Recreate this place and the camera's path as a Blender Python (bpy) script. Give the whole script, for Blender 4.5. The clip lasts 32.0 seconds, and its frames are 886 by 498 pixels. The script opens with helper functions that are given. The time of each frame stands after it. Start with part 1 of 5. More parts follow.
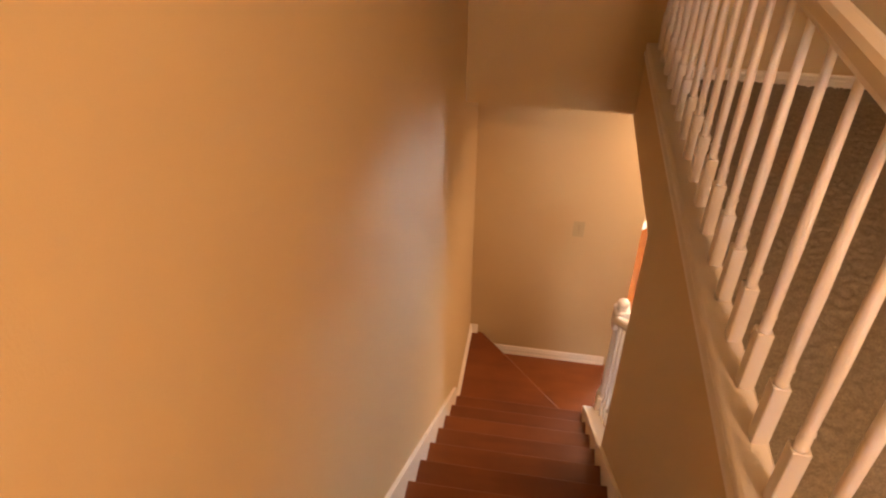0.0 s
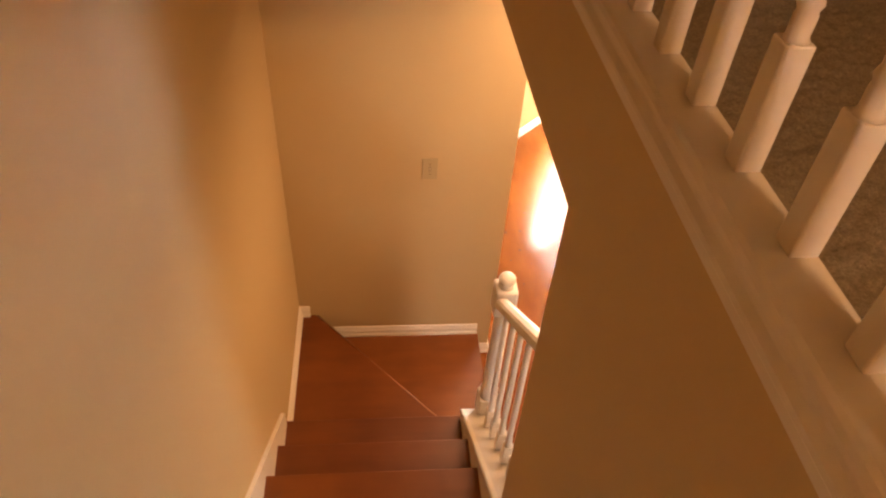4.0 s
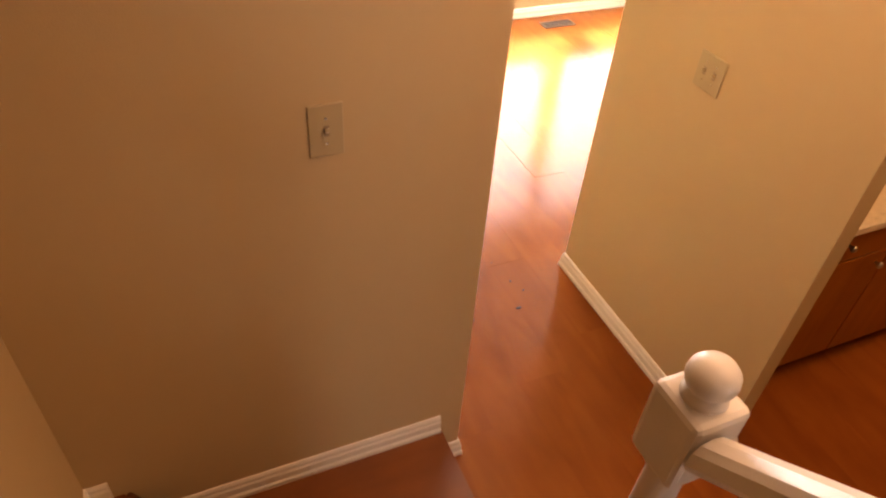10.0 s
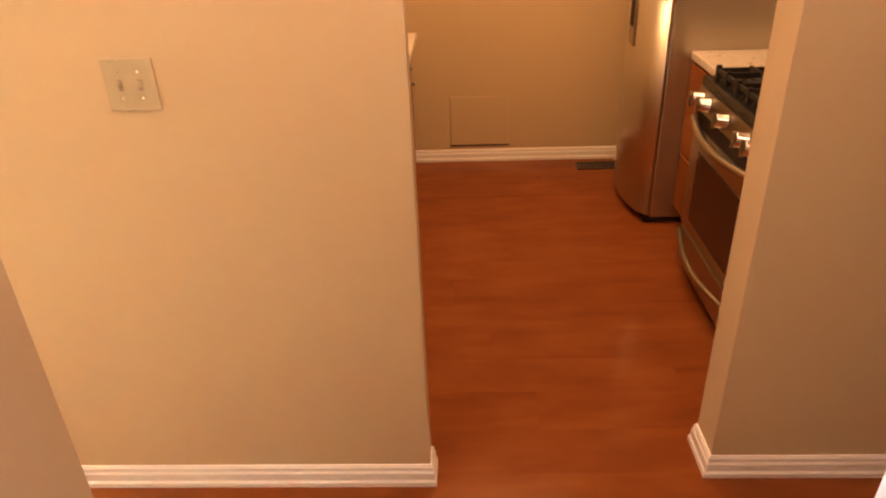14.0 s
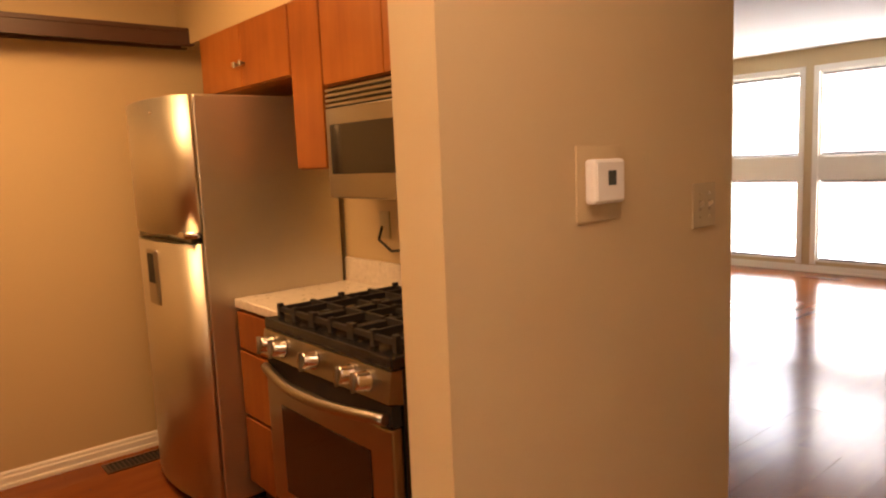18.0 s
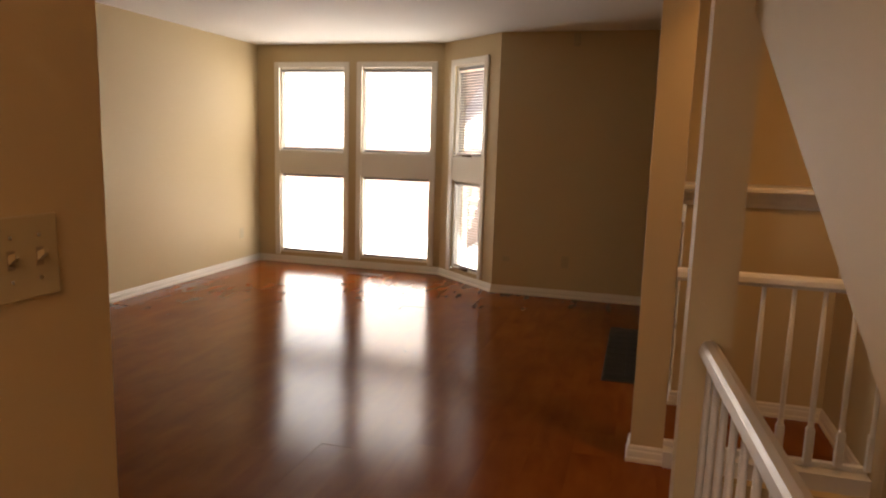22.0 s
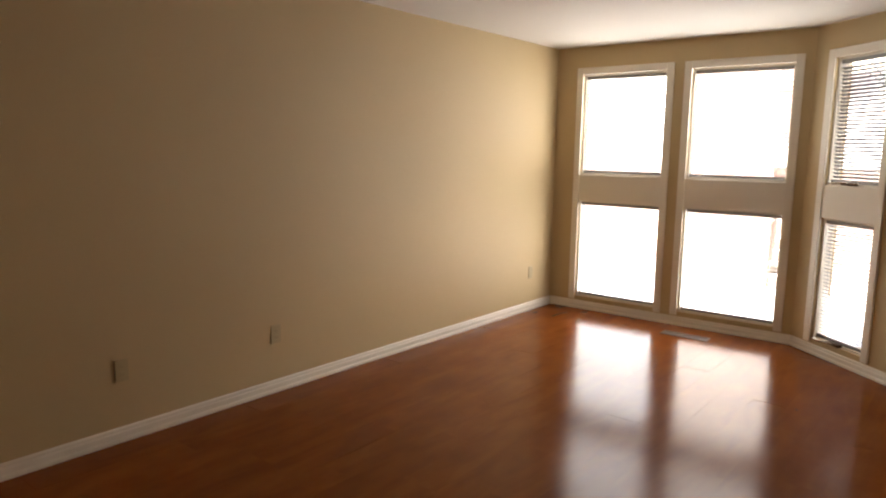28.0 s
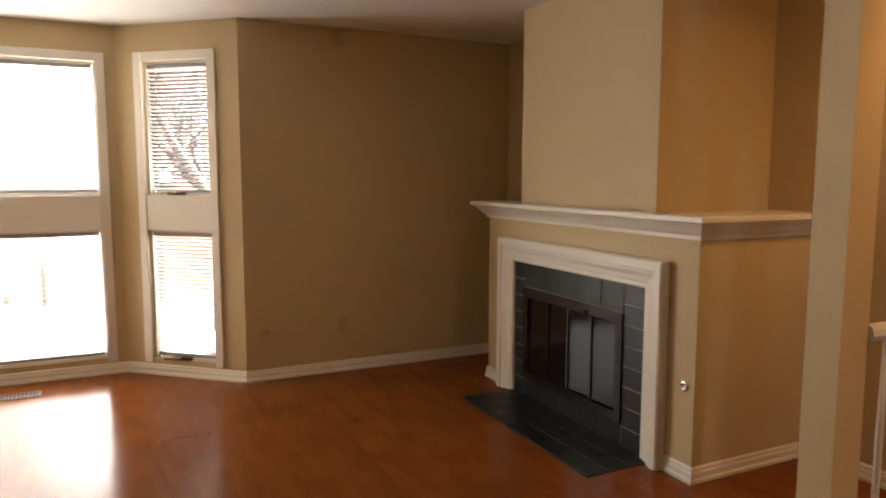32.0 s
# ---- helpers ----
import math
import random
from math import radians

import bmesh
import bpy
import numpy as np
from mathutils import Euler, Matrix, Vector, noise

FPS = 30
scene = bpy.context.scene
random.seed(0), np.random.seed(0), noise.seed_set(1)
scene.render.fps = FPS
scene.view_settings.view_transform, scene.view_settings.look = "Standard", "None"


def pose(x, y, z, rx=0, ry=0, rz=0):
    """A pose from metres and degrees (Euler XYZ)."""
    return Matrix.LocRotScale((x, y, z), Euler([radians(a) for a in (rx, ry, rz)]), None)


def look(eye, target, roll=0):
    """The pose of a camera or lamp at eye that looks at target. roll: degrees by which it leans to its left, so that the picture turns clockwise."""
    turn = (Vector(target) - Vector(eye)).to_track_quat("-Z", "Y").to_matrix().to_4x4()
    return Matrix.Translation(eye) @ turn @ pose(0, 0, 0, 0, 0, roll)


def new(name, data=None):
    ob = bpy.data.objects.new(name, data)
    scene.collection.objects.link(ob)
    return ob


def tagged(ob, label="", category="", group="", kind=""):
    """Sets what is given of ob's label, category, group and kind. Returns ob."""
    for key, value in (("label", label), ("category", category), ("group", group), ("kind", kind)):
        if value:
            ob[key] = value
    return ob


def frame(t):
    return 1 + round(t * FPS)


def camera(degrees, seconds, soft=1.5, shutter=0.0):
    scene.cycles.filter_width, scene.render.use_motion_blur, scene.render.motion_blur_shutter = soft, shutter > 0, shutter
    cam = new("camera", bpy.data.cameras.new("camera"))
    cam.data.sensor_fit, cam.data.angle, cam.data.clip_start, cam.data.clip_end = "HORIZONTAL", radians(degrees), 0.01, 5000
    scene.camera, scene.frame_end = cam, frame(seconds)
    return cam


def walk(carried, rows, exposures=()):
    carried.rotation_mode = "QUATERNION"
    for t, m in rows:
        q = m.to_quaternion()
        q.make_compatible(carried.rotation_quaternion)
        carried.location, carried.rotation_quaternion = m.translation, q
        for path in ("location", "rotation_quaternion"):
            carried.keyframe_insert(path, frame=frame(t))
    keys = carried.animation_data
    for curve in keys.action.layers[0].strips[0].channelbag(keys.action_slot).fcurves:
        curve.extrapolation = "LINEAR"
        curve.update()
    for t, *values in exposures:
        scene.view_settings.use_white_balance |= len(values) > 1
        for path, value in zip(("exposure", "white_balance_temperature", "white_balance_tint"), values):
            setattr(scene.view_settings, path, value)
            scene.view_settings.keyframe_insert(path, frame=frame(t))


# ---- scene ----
cam = camera(65.6, 32.0, 2.2)
PATH = [
    (0, (0.428, -3.969, 4.129), (0.169, -2.383, 2.939), 0.3),
    (0.5, (0.469, -3.862, 4.042), (0.385, -2.333, 2.756), -0.6),
    (1, (0.47, -3.556, 3.948), (0.472, -2.078, 2.602), -2.0),
    (1.5, (0.448, -3.378, 3.88), (0.535, -1.919, 2.515), -0.2),
    (2, (0.446, -3.198, 3.822), (0.543, -1.764, 2.431), -0.7),
    (2.5, (0.468, -3.005, 3.71), (0.585, -1.583, 2.307), 0.1),
    (3, (0.481, -2.913, 3.623), (0.621, -1.466, 2.249), 2.5),
    (3.5, (0.496, -2.758, 3.5), (0.656, -1.32, 2.12), 3.2),
    (4, (0.478, -2.729, 3.46), (0.657, -1.278, 2.096), 4.1),
    (4.5, (0.442, -2.678, 3.427), (0.629, -1.238, 2.052), 1.7),
    (6.5, (0.433, -2.151, 2.986), (0.599, -0.697, 1.623), 0.9),
    (7, (0.489, -2.023, 2.866), (0.635, -0.551, 1.52), 0.9),
    (7.5, (0.431, -1.877, 2.741), (0.622, -0.426, 1.378), 1.6),
    (8, (0.392, -1.719, 2.649), (0.652, -0.301, 1.263), 2.2),
    (8.5, (0.409, -1.601, 2.521), (0.76, -0.18, 1.158), 4.0),
    (9, (0.414, -1.492, 2.417), (0.866, -0.067, 1.089), 4.5),
    (9.5, (0.393, -1.335, 2.305), (0.972, 0.054, 0.988), 5.3),
    (10, (0.413, -1.232, 2.212), (1.079, 0.125, 0.902), 4.7),
    (10.5, (0.446, -1.148, 2.102), (1.197, 0.171, 0.8), 4.2),
    (11, (0.436, -1.056, 2.038), (1.3, 0.192, 0.735), 4.3),
    (11.5, (0.421, -0.926, 1.906), (1.451, 0.196, 0.61), 6.1),
    (12, (0.432, -0.794, 1.787), (1.612, 0.146, 0.474), 6.4),
    (12.5, (0.427, -0.670, 1.745), (1.754, -0.004, 0.416), 6.5),
    (13, (0.416, -0.608, 1.702), (1.893, -0.200, 0.410), 4.3),
    (13.5, (0.499, -0.529, 1.660), (2.122, -0.310, 0.509), 0.5),
    (14, (0.523, -0.490, 1.638), (2.282, -0.410, 0.689), -2.2),
    (14.5, (0.585, -0.412, 1.575), (2.452, -0.545, 0.872), -1.8),
    (15, (0.679, -0.344, 1.554), (2.571, -0.694, 1.009), -1.7),
    (15.5, (0.838, -0.329, 1.604), (2.683, -0.917, 1.109), -2.6),
    (17.5, (1.066, -0.364, 1.418), (2.706, -1.480, 1.149), -2.8),
    (18, (1.138, -0.415, 1.413), (2.657, -1.693, 1.159), -2.4),
    (18.5, (1.205, -0.500, 1.421), (2.529, -1.977, 1.134), -2.1),
    (19, (1.222, -0.524, 1.422), (2.312, -2.169, 1.096), -1.7),
    (19.5, (1.260, -0.563, 1.419), (2.091, -2.348, 1.065), -2.1),
    (20, (1.334, -0.689, 1.413), (1.941, -2.555, 1.028), -2.5),
    (20.5, (1.316, -0.860, 1.418), (1.816, -2.756, 1.026), -2.8),
    (21, (1.311, -1.005, 1.433), (1.790, -2.911, 1.063), -1.9),
    (21.5, (1.298, -1.199, 1.414), (1.801, -3.109, 1.098), 0.3),
    (22, (1.272, -1.372, 1.443), (1.814, -3.272, 1.135), 1.7),
    (22.5, (1.290, -1.511, 1.452), (1.982, -3.357, 1.113), 3.2),
    (23, (1.184, -1.694, 1.510), (2.096, -3.433, 1.130), 3.7),
    (23.5, (1.145, -1.776, 1.527), (2.202, -3.427, 1.135), 4.3),
    (24, (1.158, -1.821, 1.526), (2.287, -3.418, 1.108), 4.4),
    (24.5, (1.144, -1.872, 1.535), (2.307, -3.436, 1.084), 4.4),
    (25, (1.185, -1.958, 1.564), (2.389, -3.477, 1.075), 4.2),
    (25.5, (1.324, -2.056, 1.623), (2.591, -3.523, 1.127), 3.3),
    (27.5, (1.912, -2.436, 1.550), (3.296, -3.847, 1.241), 0.7),
    (28, (2.188, -2.567, 1.517), (3.424, -4.113, 1.227), 0.9),
    (28.5, (2.556, -2.764, 1.458), (3.553, -4.475, 1.176), 1.4),
    (29, (2.831, -2.927, 1.451), (3.513, -4.785, 1.162), 1.4),
    (29.5, (3.024, -3.040, 1.466), (3.359, -4.990, 1.169), 0.9),
    (30, (3.107, -2.993, 1.499), (3.126, -4.970, 1.201), 0.4),
    (30.5, (3.118, -2.953, 1.465), (2.871, -4.919, 1.195), -0.1),
    (31, (3.203, -2.984, 1.410), (2.689, -4.903, 1.178), -0.4),
    (31.5, (3.321, -3.030, 1.416), (2.593, -4.880, 1.200), -0.3),
    (32, (3.417, -3.077, 1.433), (2.554, -4.867, 1.221), 0.1),
]
walk(cam, [(t, look(eye, target, roll)) for t, eye, target, roll in PATH],
     [(0, 3.66, 6600, 14), (1, 3.8, 7000, 14), (2, 3.82, 7350, 14), (3, 3.8, 7700, 15), (4.5, 3.4, 7800, 16), (6.5, 2.9, 7450, 18), (9, 2.78, 7400, 19), (11, 2.95, 7100, 20), (12.5, 3.2, 6600, 23), (14, 3.45, 6300, 24), (15, 3.3, 6350, 22), (16, 3.35, 6300, 20), (17.5, 3.6, 6300, 16), (19, 2.82, 6600, 13), (20, 2.55, 7300, 15), (21.5, 2.45, 7250, 14), (23, 2.38, 7250, 13), (25.5, 2.58, 7000, 12), (27.5, 2.75, 7000, 12), (28.4, 2.15, 6700, 11), (29.2, 1.62, 6400, 9), (29.8, 1.36, 6550, 7), (30.2, 1.4, 6550, 7), (30.8, 1.98, 6600, 7), (31.4, 2.65, 6850, 9), (32, 3.08, 6950, 11)])

# ---------------------------------------------------------------- plan (metres)
R = 0.187                  # riser
T = 0.245                  # tread
ZU = 15 * R                # upper floor
CEIL = 2.55                # lower ceiling
XR, XH = 0.872, 1.0        # stair wall, inner and hall face
YN = -0.86                 # start of the winders
YV = -1.635                # end of the stair wall
XE = 1.137                 # free end of the wall at the foot of the stairs
XW, XT = 2.045, 2.075      # hall faces of the switch wall and the thermostat wall
XL, YWIN, YR = 5.561, -8.509, -7.867   # living room: side wall, window wall, return wall
XBAY, XC = 2.62, 3.35      # the two ends of the bay wall
THN, THS, XTB = -1.206, -2.255, 2.209   # thermostat wall: its two ends and its kitchen face
XK = 4.78                  # kitchen end wall
CLIV = 2.465                # living room ceiling
KS = -2.09                 # kitchen back wall
DN = 3.50                  # dining window wall

# ---------------------------------------------------------------- world and lights
world = bpy.data.worlds.new("world")
scene.world = world
world.use_nodes = True
wn = world.node_tree
sky = wn.nodes.new("ShaderNodeTexSky")
sky.sky_type = 'NISHITA'
sky.sun_disc = False
sky.sun_elevation = radians(28)
sky.sun_rotation = radians(200)
sky.dust_density = 3.0
wn.nodes["Background"].inputs["Strength"].default_value = 0.15
wn.links.new(sky.outputs[0], wn.nodes["Background"].inputs["Color"])


def lamp(name, kind, m, power, color, **settings):
    data = bpy.data.lights.new(name, kind)
    data.energy, data.color = power, color
    for key, value in settings.items():
        if key == "size":
            data.size = value
        elif key == "size_y":
            data.shape = 'RECTANGLE'
            data.size_y = value
        elif key == "angle":
            data.angle = value
        elif key == "radius":
            data.shadow_soft_size = value
        elif key == "spread":
            data.spread = value
    ob = new(name, data)
    ob.matrix_world = m
    return ob


DAY = (1.0, 0.97, 0.92)
SKYLIGHT = (0.86, 0.93, 1.0)
WARM = (1.0, 0.55, 0.24)
lamp("sun", 'SUN', look((0, 0, 20), (-3, -8, 11)), 5.0, (1.0, 0.95, 0.87), angle=radians(12))
# sky light in the window openings
lamp("window_light", 'AREA', look((4.89, YWIN - 0.03, 1.2), (4.89, 0, 1.0)), 5.6, DAY, size=0.85, size_y=2.1)
lamp("window_light", 'AREA', look((3.88, YWIN - 0.03, 1.2), (3.88, 0, 1.0)), 5.6, DAY, size=0.85, size_y=2.1)
lamp("window_light", 'AREA', look((2.975, -8.23, 1.2), (4.0, -7.15, 1.15)), 0.9, DAY, size=0.5, size_y=2.1)
lamp("dining_window_light", 'AREA', look((2.40, 3.19, 1.5), (3.2, 2.39, 0.9)), 14.0, SKYLIGHT, size=0.6, size_y=1.6)
lamp("dining_window_light", 'AREA', look((3.25, 3.56, 1.3), (3.25, 0, 0.8)), 12.0, SKYLIGHT, size=0.75, size_y=1.6)
lamp("dining_window_light", 'AREA', look((4.15, 3.56, 1.3), (4.15, 0, 0.8)), 12.0, SKYLIGHT, size=0.75, size_y=1.6)
# room lamps
lamp("kitchen_lamp", 'AREA', look((3.55, -0.72, CEIL - 0.1), (3.55, -0.721, 0)), 4.7, (1.0, 0.53, 0.195), size=1.0)
lamp("hall_lamp", 'AREA', look((1.50, -0.50, CEIL - 0.1), (1.50, -0.501, 0)), 3.1, (1.0, 0.59, 0.345), size=0.9, size_y=1.6)
lamp("lower_landing_lamp", 'AREA', look((0.55, -4.1, CEIL - 0.12), (0.55, -4.101, 0)), 1.7, WARM, size=0.3)
lamp("upper_lamp", 'AREA', look((1.25, -4.35, ZU + 2.3), (1.25, -4.351, 0)), 5.6, (1.0, 0.55, 0.27), size=0.4)

# ---------------------------------------------------------------- materials


def socket(node, *names):
    for n in names:
        if n in node.inputs:
            return node.inputs[n]
    return None


def material(name, color, rough=0.5, metal=0.0, spread=0.06, scale=6.0, fine=60.0, bump=0.05, coat=0.0, tint=None, stretch=(1, 1, 1), per_object=0.0, spec=0.5, uneven=0.08):
    """Paint-like surface: broad and fine noise in colour, roughness and relief."""
    m = bpy.data.materials.new(name)
    m.use_nodes = True
    nt = m.node_tree
    bsdf = nt.nodes["Principled BSDF"]
    co = nt.nodes.new("ShaderNodeTexCoord")
    mp = nt.nodes.new("ShaderNodeMapping")
    mp.inputs["Scale"].default_value = stretch
    nt.links.new(co.outputs["Object"], mp.inputs["Vector"])
    n1 = nt.nodes.new("ShaderNodeTexNoise")
    n1.inputs["Scale"].default_value, n1.inputs["Detail"].default_value = scale, 4
    n2 = nt.nodes.new("ShaderNodeTexNoise")
    n2.inputs["Scale"].default_value, n2.inputs["Detail"].default_value = fine, 6
    for n in (n1, n2):
        nt.links.new(mp.outputs[0], n.inputs["Vector"])
    mix = nt.nodes.new("ShaderNodeMix")
    mix.data_type = 'RGBA'
    dark = tuple(c * (1 - spread) for c in color)
    light = tuple(min(1, c * (1 + spread)) for c in (tint or color))
    mix.inputs["A"].default_value, mix.inputs["B"].default_value = (*dark, 1), (*light, 1)
    add = nt.nodes.new("ShaderNodeMath")
    add.operation = 'MULTIPLY_ADD'
    add.inputs[1].default_value = 0.35
    nt.links.new(n2.outputs["Fac"], add.inputs[0])
    half = nt.nodes.new("ShaderNodeMath")
    half.operation = 'MULTIPLY'
    half.inputs[1].default_value = 0.65
    nt.links.new(n1.outputs["Fac"], half.inputs[0])
    nt.links.new(half.outputs[0], add.inputs[2])
    last = add.outputs[0]
    if per_object:
        info = nt.nodes.new("ShaderNodeObjectInfo")
        more = nt.nodes.new("ShaderNodeMath")
        more.operation = 'MULTIPLY_ADD'
        more.inputs[1].default_value = per_object
        nt.links.new(info.outputs["Random"], more.inputs[0])
        nt.links.new(last, more.inputs[2])
        less = nt.nodes.new("ShaderNodeMath")
        less.operation = 'SUBTRACT'
        less.inputs[1].default_value = per_object / 2
        nt.links.new(more.outputs[0], less.inputs[0])
        last = less.outputs[0]
    nt.links.new(last, mix.inputs["Factor"])
    nt.links.new(mix.outputs["Result"], bsdf.inputs["Base Color"])
    ra = nt.nodes.new("ShaderNodeMapRange")
    ra.inputs["To Min"].default_value, ra.inputs["To Max"].default_value = max(0.02, rough - uneven), min(1, rough + uneven)
    nt.links.new(n1.outputs["Fac"], ra.inputs["Value"])
    nt.links.new(ra.outputs[0], bsdf.inputs["Roughness"])
    bsdf.inputs["Metallic"].default_value = metal
    s = socket(bsdf, "Specular IOR Level", "Specular")
    s.default_value = spec
    c = socket(bsdf, "Coat Weight", "Clearcoat")
    c.default_value = coat
    if bump:
        b = nt.nodes.new("ShaderNodeBump")
        b.inputs["Strength"].default_value, b.inputs["Distance"].default_value = bump, 0.01
        nt.links.new(n2.outputs["Fac"], b.inputs["Height"])
        nt.links.new(b.outputs[0], bsdf.inputs["Normal"])
    return m


def laminate(name, dark, mid, light, rough, along=(6.0, 0.9, 6.0), gloss_bump=0.02, board=0.35, spread=(0.25, 0.78), spec=0.5, grain_share=0.4, streak=0.0, detail=7):
    """Cherry-stained laminate: long streaky grain, blotches, tone by board, semi-gloss film."""
    m = bpy.data.materials.new(name)
    m.use_nodes = True
    nt = m.node_tree
    bsdf = nt.nodes["Principled BSDF"]
    geo = nt.nodes.new("ShaderNodeNewGeometry")
    info = nt.nodes.new("ShaderNodeObjectInfo")
    off = nt.nodes.new("ShaderNodeVectorMath")
    off.operation = 'MULTIPLY_ADD'
    cmb = nt.nodes.new("ShaderNodeCombineXYZ")
    nt.links.new(info.outputs["Random"], cmb.inputs[0])
    nt.links.new(info.outputs["Random"], cmb.inputs[1])
    nt.links.new(cmb.outputs[0], off.inputs[0])
    off.inputs[1].default_value = (0.22, 0.9, 0)
    nt.links.new(geo.outputs["Position"], off.inputs[2])
    mp = nt.nodes.new("ShaderNodeMapping")
    mp.inputs["Scale"].default_value = along
    nt.links.new(off.outputs[0], mp.inputs["Vector"])
    grain = nt.nodes.new("ShaderNodeTexNoise")
    grain.inputs["Scale"].default_value, grain.inputs["Detail"].default_value = 2.2, detail
    grain.inputs["Distortion"].default_value = 0.6
    nt.links.new(mp.outputs[0], grain.inputs["Vector"])
    blot = nt.nodes.new("ShaderNodeTexNoise")
    blot.inputs["Scale"].default_value, blot.inputs["Detail"].default_value = 3.4, 4
    nt.links.new(geo.outputs["Position"], blot.inputs["Vector"])
    ramp = nt.nodes.new("ShaderNodeValToRGB")
    e = ramp.color_ramp.elements
    e[0].position, e[0].color = spread[0], (*dark, 1)
    e[1].position, e[1].color = spread[1], (*light, 1)
    k = ramp.color_ramp.elements.new(0.5)
    k.color = (*mid, 1)
    s1 = nt.nodes.new("ShaderNodeMath")
    s1.operation = 'MULTIPLY_ADD'
    s1.inputs[1].default_value = grain_share
    nt.links.new(grain.outputs["Fac"], s1.inputs[0])
    s2 = nt.nodes.new("ShaderNodeMath")
    s2.operation = 'MULTIPLY'
    s2.inputs[1].default_value = 1 - grain_share
    nt.links.new(blot.outputs["Fac"], s2.inputs[0])
    nt.links.new(s2.outputs[0], s1.inputs[2])
    s3 = nt.nodes.new("ShaderNodeMath")
    s3.operation = 'MULTIPLY_ADD'
    s3.inputs[1].default_value = board
    nt.links.new(info.outputs["Random"], s3.inputs[0])
    nt.links.new(s1.outputs[0], s3.inputs[2])
    s4 = nt.nodes.new("ShaderNodeMath")
    s4.operation = 'SUBTRACT'
    s4.inputs[1].default_value = board / 2
    nt.links.new(s3.outputs[0], s4.inputs[0])
    nt.links.new(s4.outputs[0], ramp.inputs[0])
    nt.links.new(ramp.outputs[0], bsdf.inputs["Base Color"])
    socket(bsdf, "Specular IOR Level", "Specular").default_value = spec
    wear = nt.nodes.new("ShaderNodeTexNoise")
    wear.inputs["Scale"].default_value, wear.inputs["Detail"].default_value = 3.0, 5
    nt.links.new(geo.outputs["Position"], wear.inputs["Vector"])
    rr = nt.nodes.new("ShaderNodeMapRange")
    rr.inputs["To Min"].default_value, rr.inputs["To Max"].default_value = rough - 0.06, rough + 0.08
    gloss = nt.nodes.new("ShaderNodeMix")
    gloss.inputs["Factor"].default_value = streak
    nt.links.new(wear.outputs["Fac"], gloss.inputs["A"])
    nt.links.new(grain.outputs["Fac"], gloss.inputs["B"])
    nt.links.new(gloss.outputs["Result"], rr.inputs["Value"])
    nt.links.new(rr.outputs[0], bsdf.inputs["Roughness"])
    b = nt.nodes.new("ShaderNodeBump")
    b.inputs["Strength"].default_value, b.inputs["Distance"].default_value = gloss_bump, 0.02
    nt.links.new(wear.outputs["Fac"], b.inputs["Height"])
    nt.links.new(b.outputs[0], bsdf.inputs["Normal"])
    return m


def glass(name, color, rough=0.0):
    m = bpy.data.materials.new(name)
    m.use_nodes = True
    nt = m.node_tree
    bsdf = nt.nodes["Principled BSDF"]
    bsdf.inputs["Base Color"].default_value = (*color, 1)
    bsdf.inputs["Roughness"].default_value = rough
    socket(bsdf, "Transmission Weight", "Transmission").default_value = 1.0
    bsdf.inputs["IOR"].default_value = 1.02
    return m


PAINT = material("beige_wall_paint", (0.512, 0.394, 0.220), 0.62, spread=0.04, scale=1.3, fine=220, bump=0.06)
CEILING = material("ceiling_white_paint", (0.74, 0.72, 0.68), 0.85, spread=0.03, scale=2, fine=160, bump=0.1)
WHITE = material("white_trim_enamel", (0.74, 0.70, 0.62), 0.38, spread=0.05, scale=5, fine=90, bump=0.03)
RAIL = material("white_rail_enamel", (0.64, 0.615, 0.575), 0.32, spread=0.05, scale=7, fine=70, bump=0.03)
FLOOR = laminate("cherry_laminate", (0.136, 0.0355, 0.0088), (0.195, 0.055, 0.012), (0.250, 0.079, 0.0175), 0.16, along=(4.2, 1.0, 4.2), board=0.06, spread=(0.22, 0.80), spec=0.10, grain_share=0.6, streak=0.5, detail=3)
TREAD = laminate("cherry_tread_wood", (0.10, 0.026, 0.008), (0.155, 0.046, 0.012), (0.225, 0.075, 0.020), 0.3, along=(0.9, 6, 6), board=0.3)
CARPET = material("brown_beige_carpet", (0.16, 0.138, 0.10), 0.97, spread=0.6, scale=130, fine=260, bump=0.4, tint=(0.235, 0.205, 0.15), spec=0.1)
STEEL = material("brushed_stainless", (0.64, 0.60, 0.50), 0.42, metal=1.0, spread=0.04, scale=1.5, fine=40, bump=0.0, stretch=(1, 1, 9), uneven=0.02)
STEELH = material("brushed_stainless_level", (0.40, 0.37, 0.31), 0.3, metal=1.0, spread=0.03, scale=1.5, fine=40, bump=0.0, stretch=(1, 1, 12), uneven=0.03)
CHROME = material("bright_nickel", (0.62, 0.60, 0.56), 0.16, metal=1.0, spread=0.03, bump=0.0)
BLACK = material("black_enamel", (0.012, 0.012, 0.013), 0.22, spread=0.2, bump=0.02)
IRON = material("black_cast_iron", (0.018, 0.017, 0.016), 0.55, spread=0.3, fine=200, bump=0.2)
DARKGLASS = material("black_oven_glass", (0.01, 0.008, 0.007), 0.06, spread=0.1, bump=0.0, spec=0.7)
CABINET = laminate("cherry_cabinet_wood", (0.17, 0.047, 0.008), (0.265, 0.083, 0.013), (0.35, 0.125, 0.022), 0.38, along=(9, 9, 0.8), board=0.12, spec=0.3)
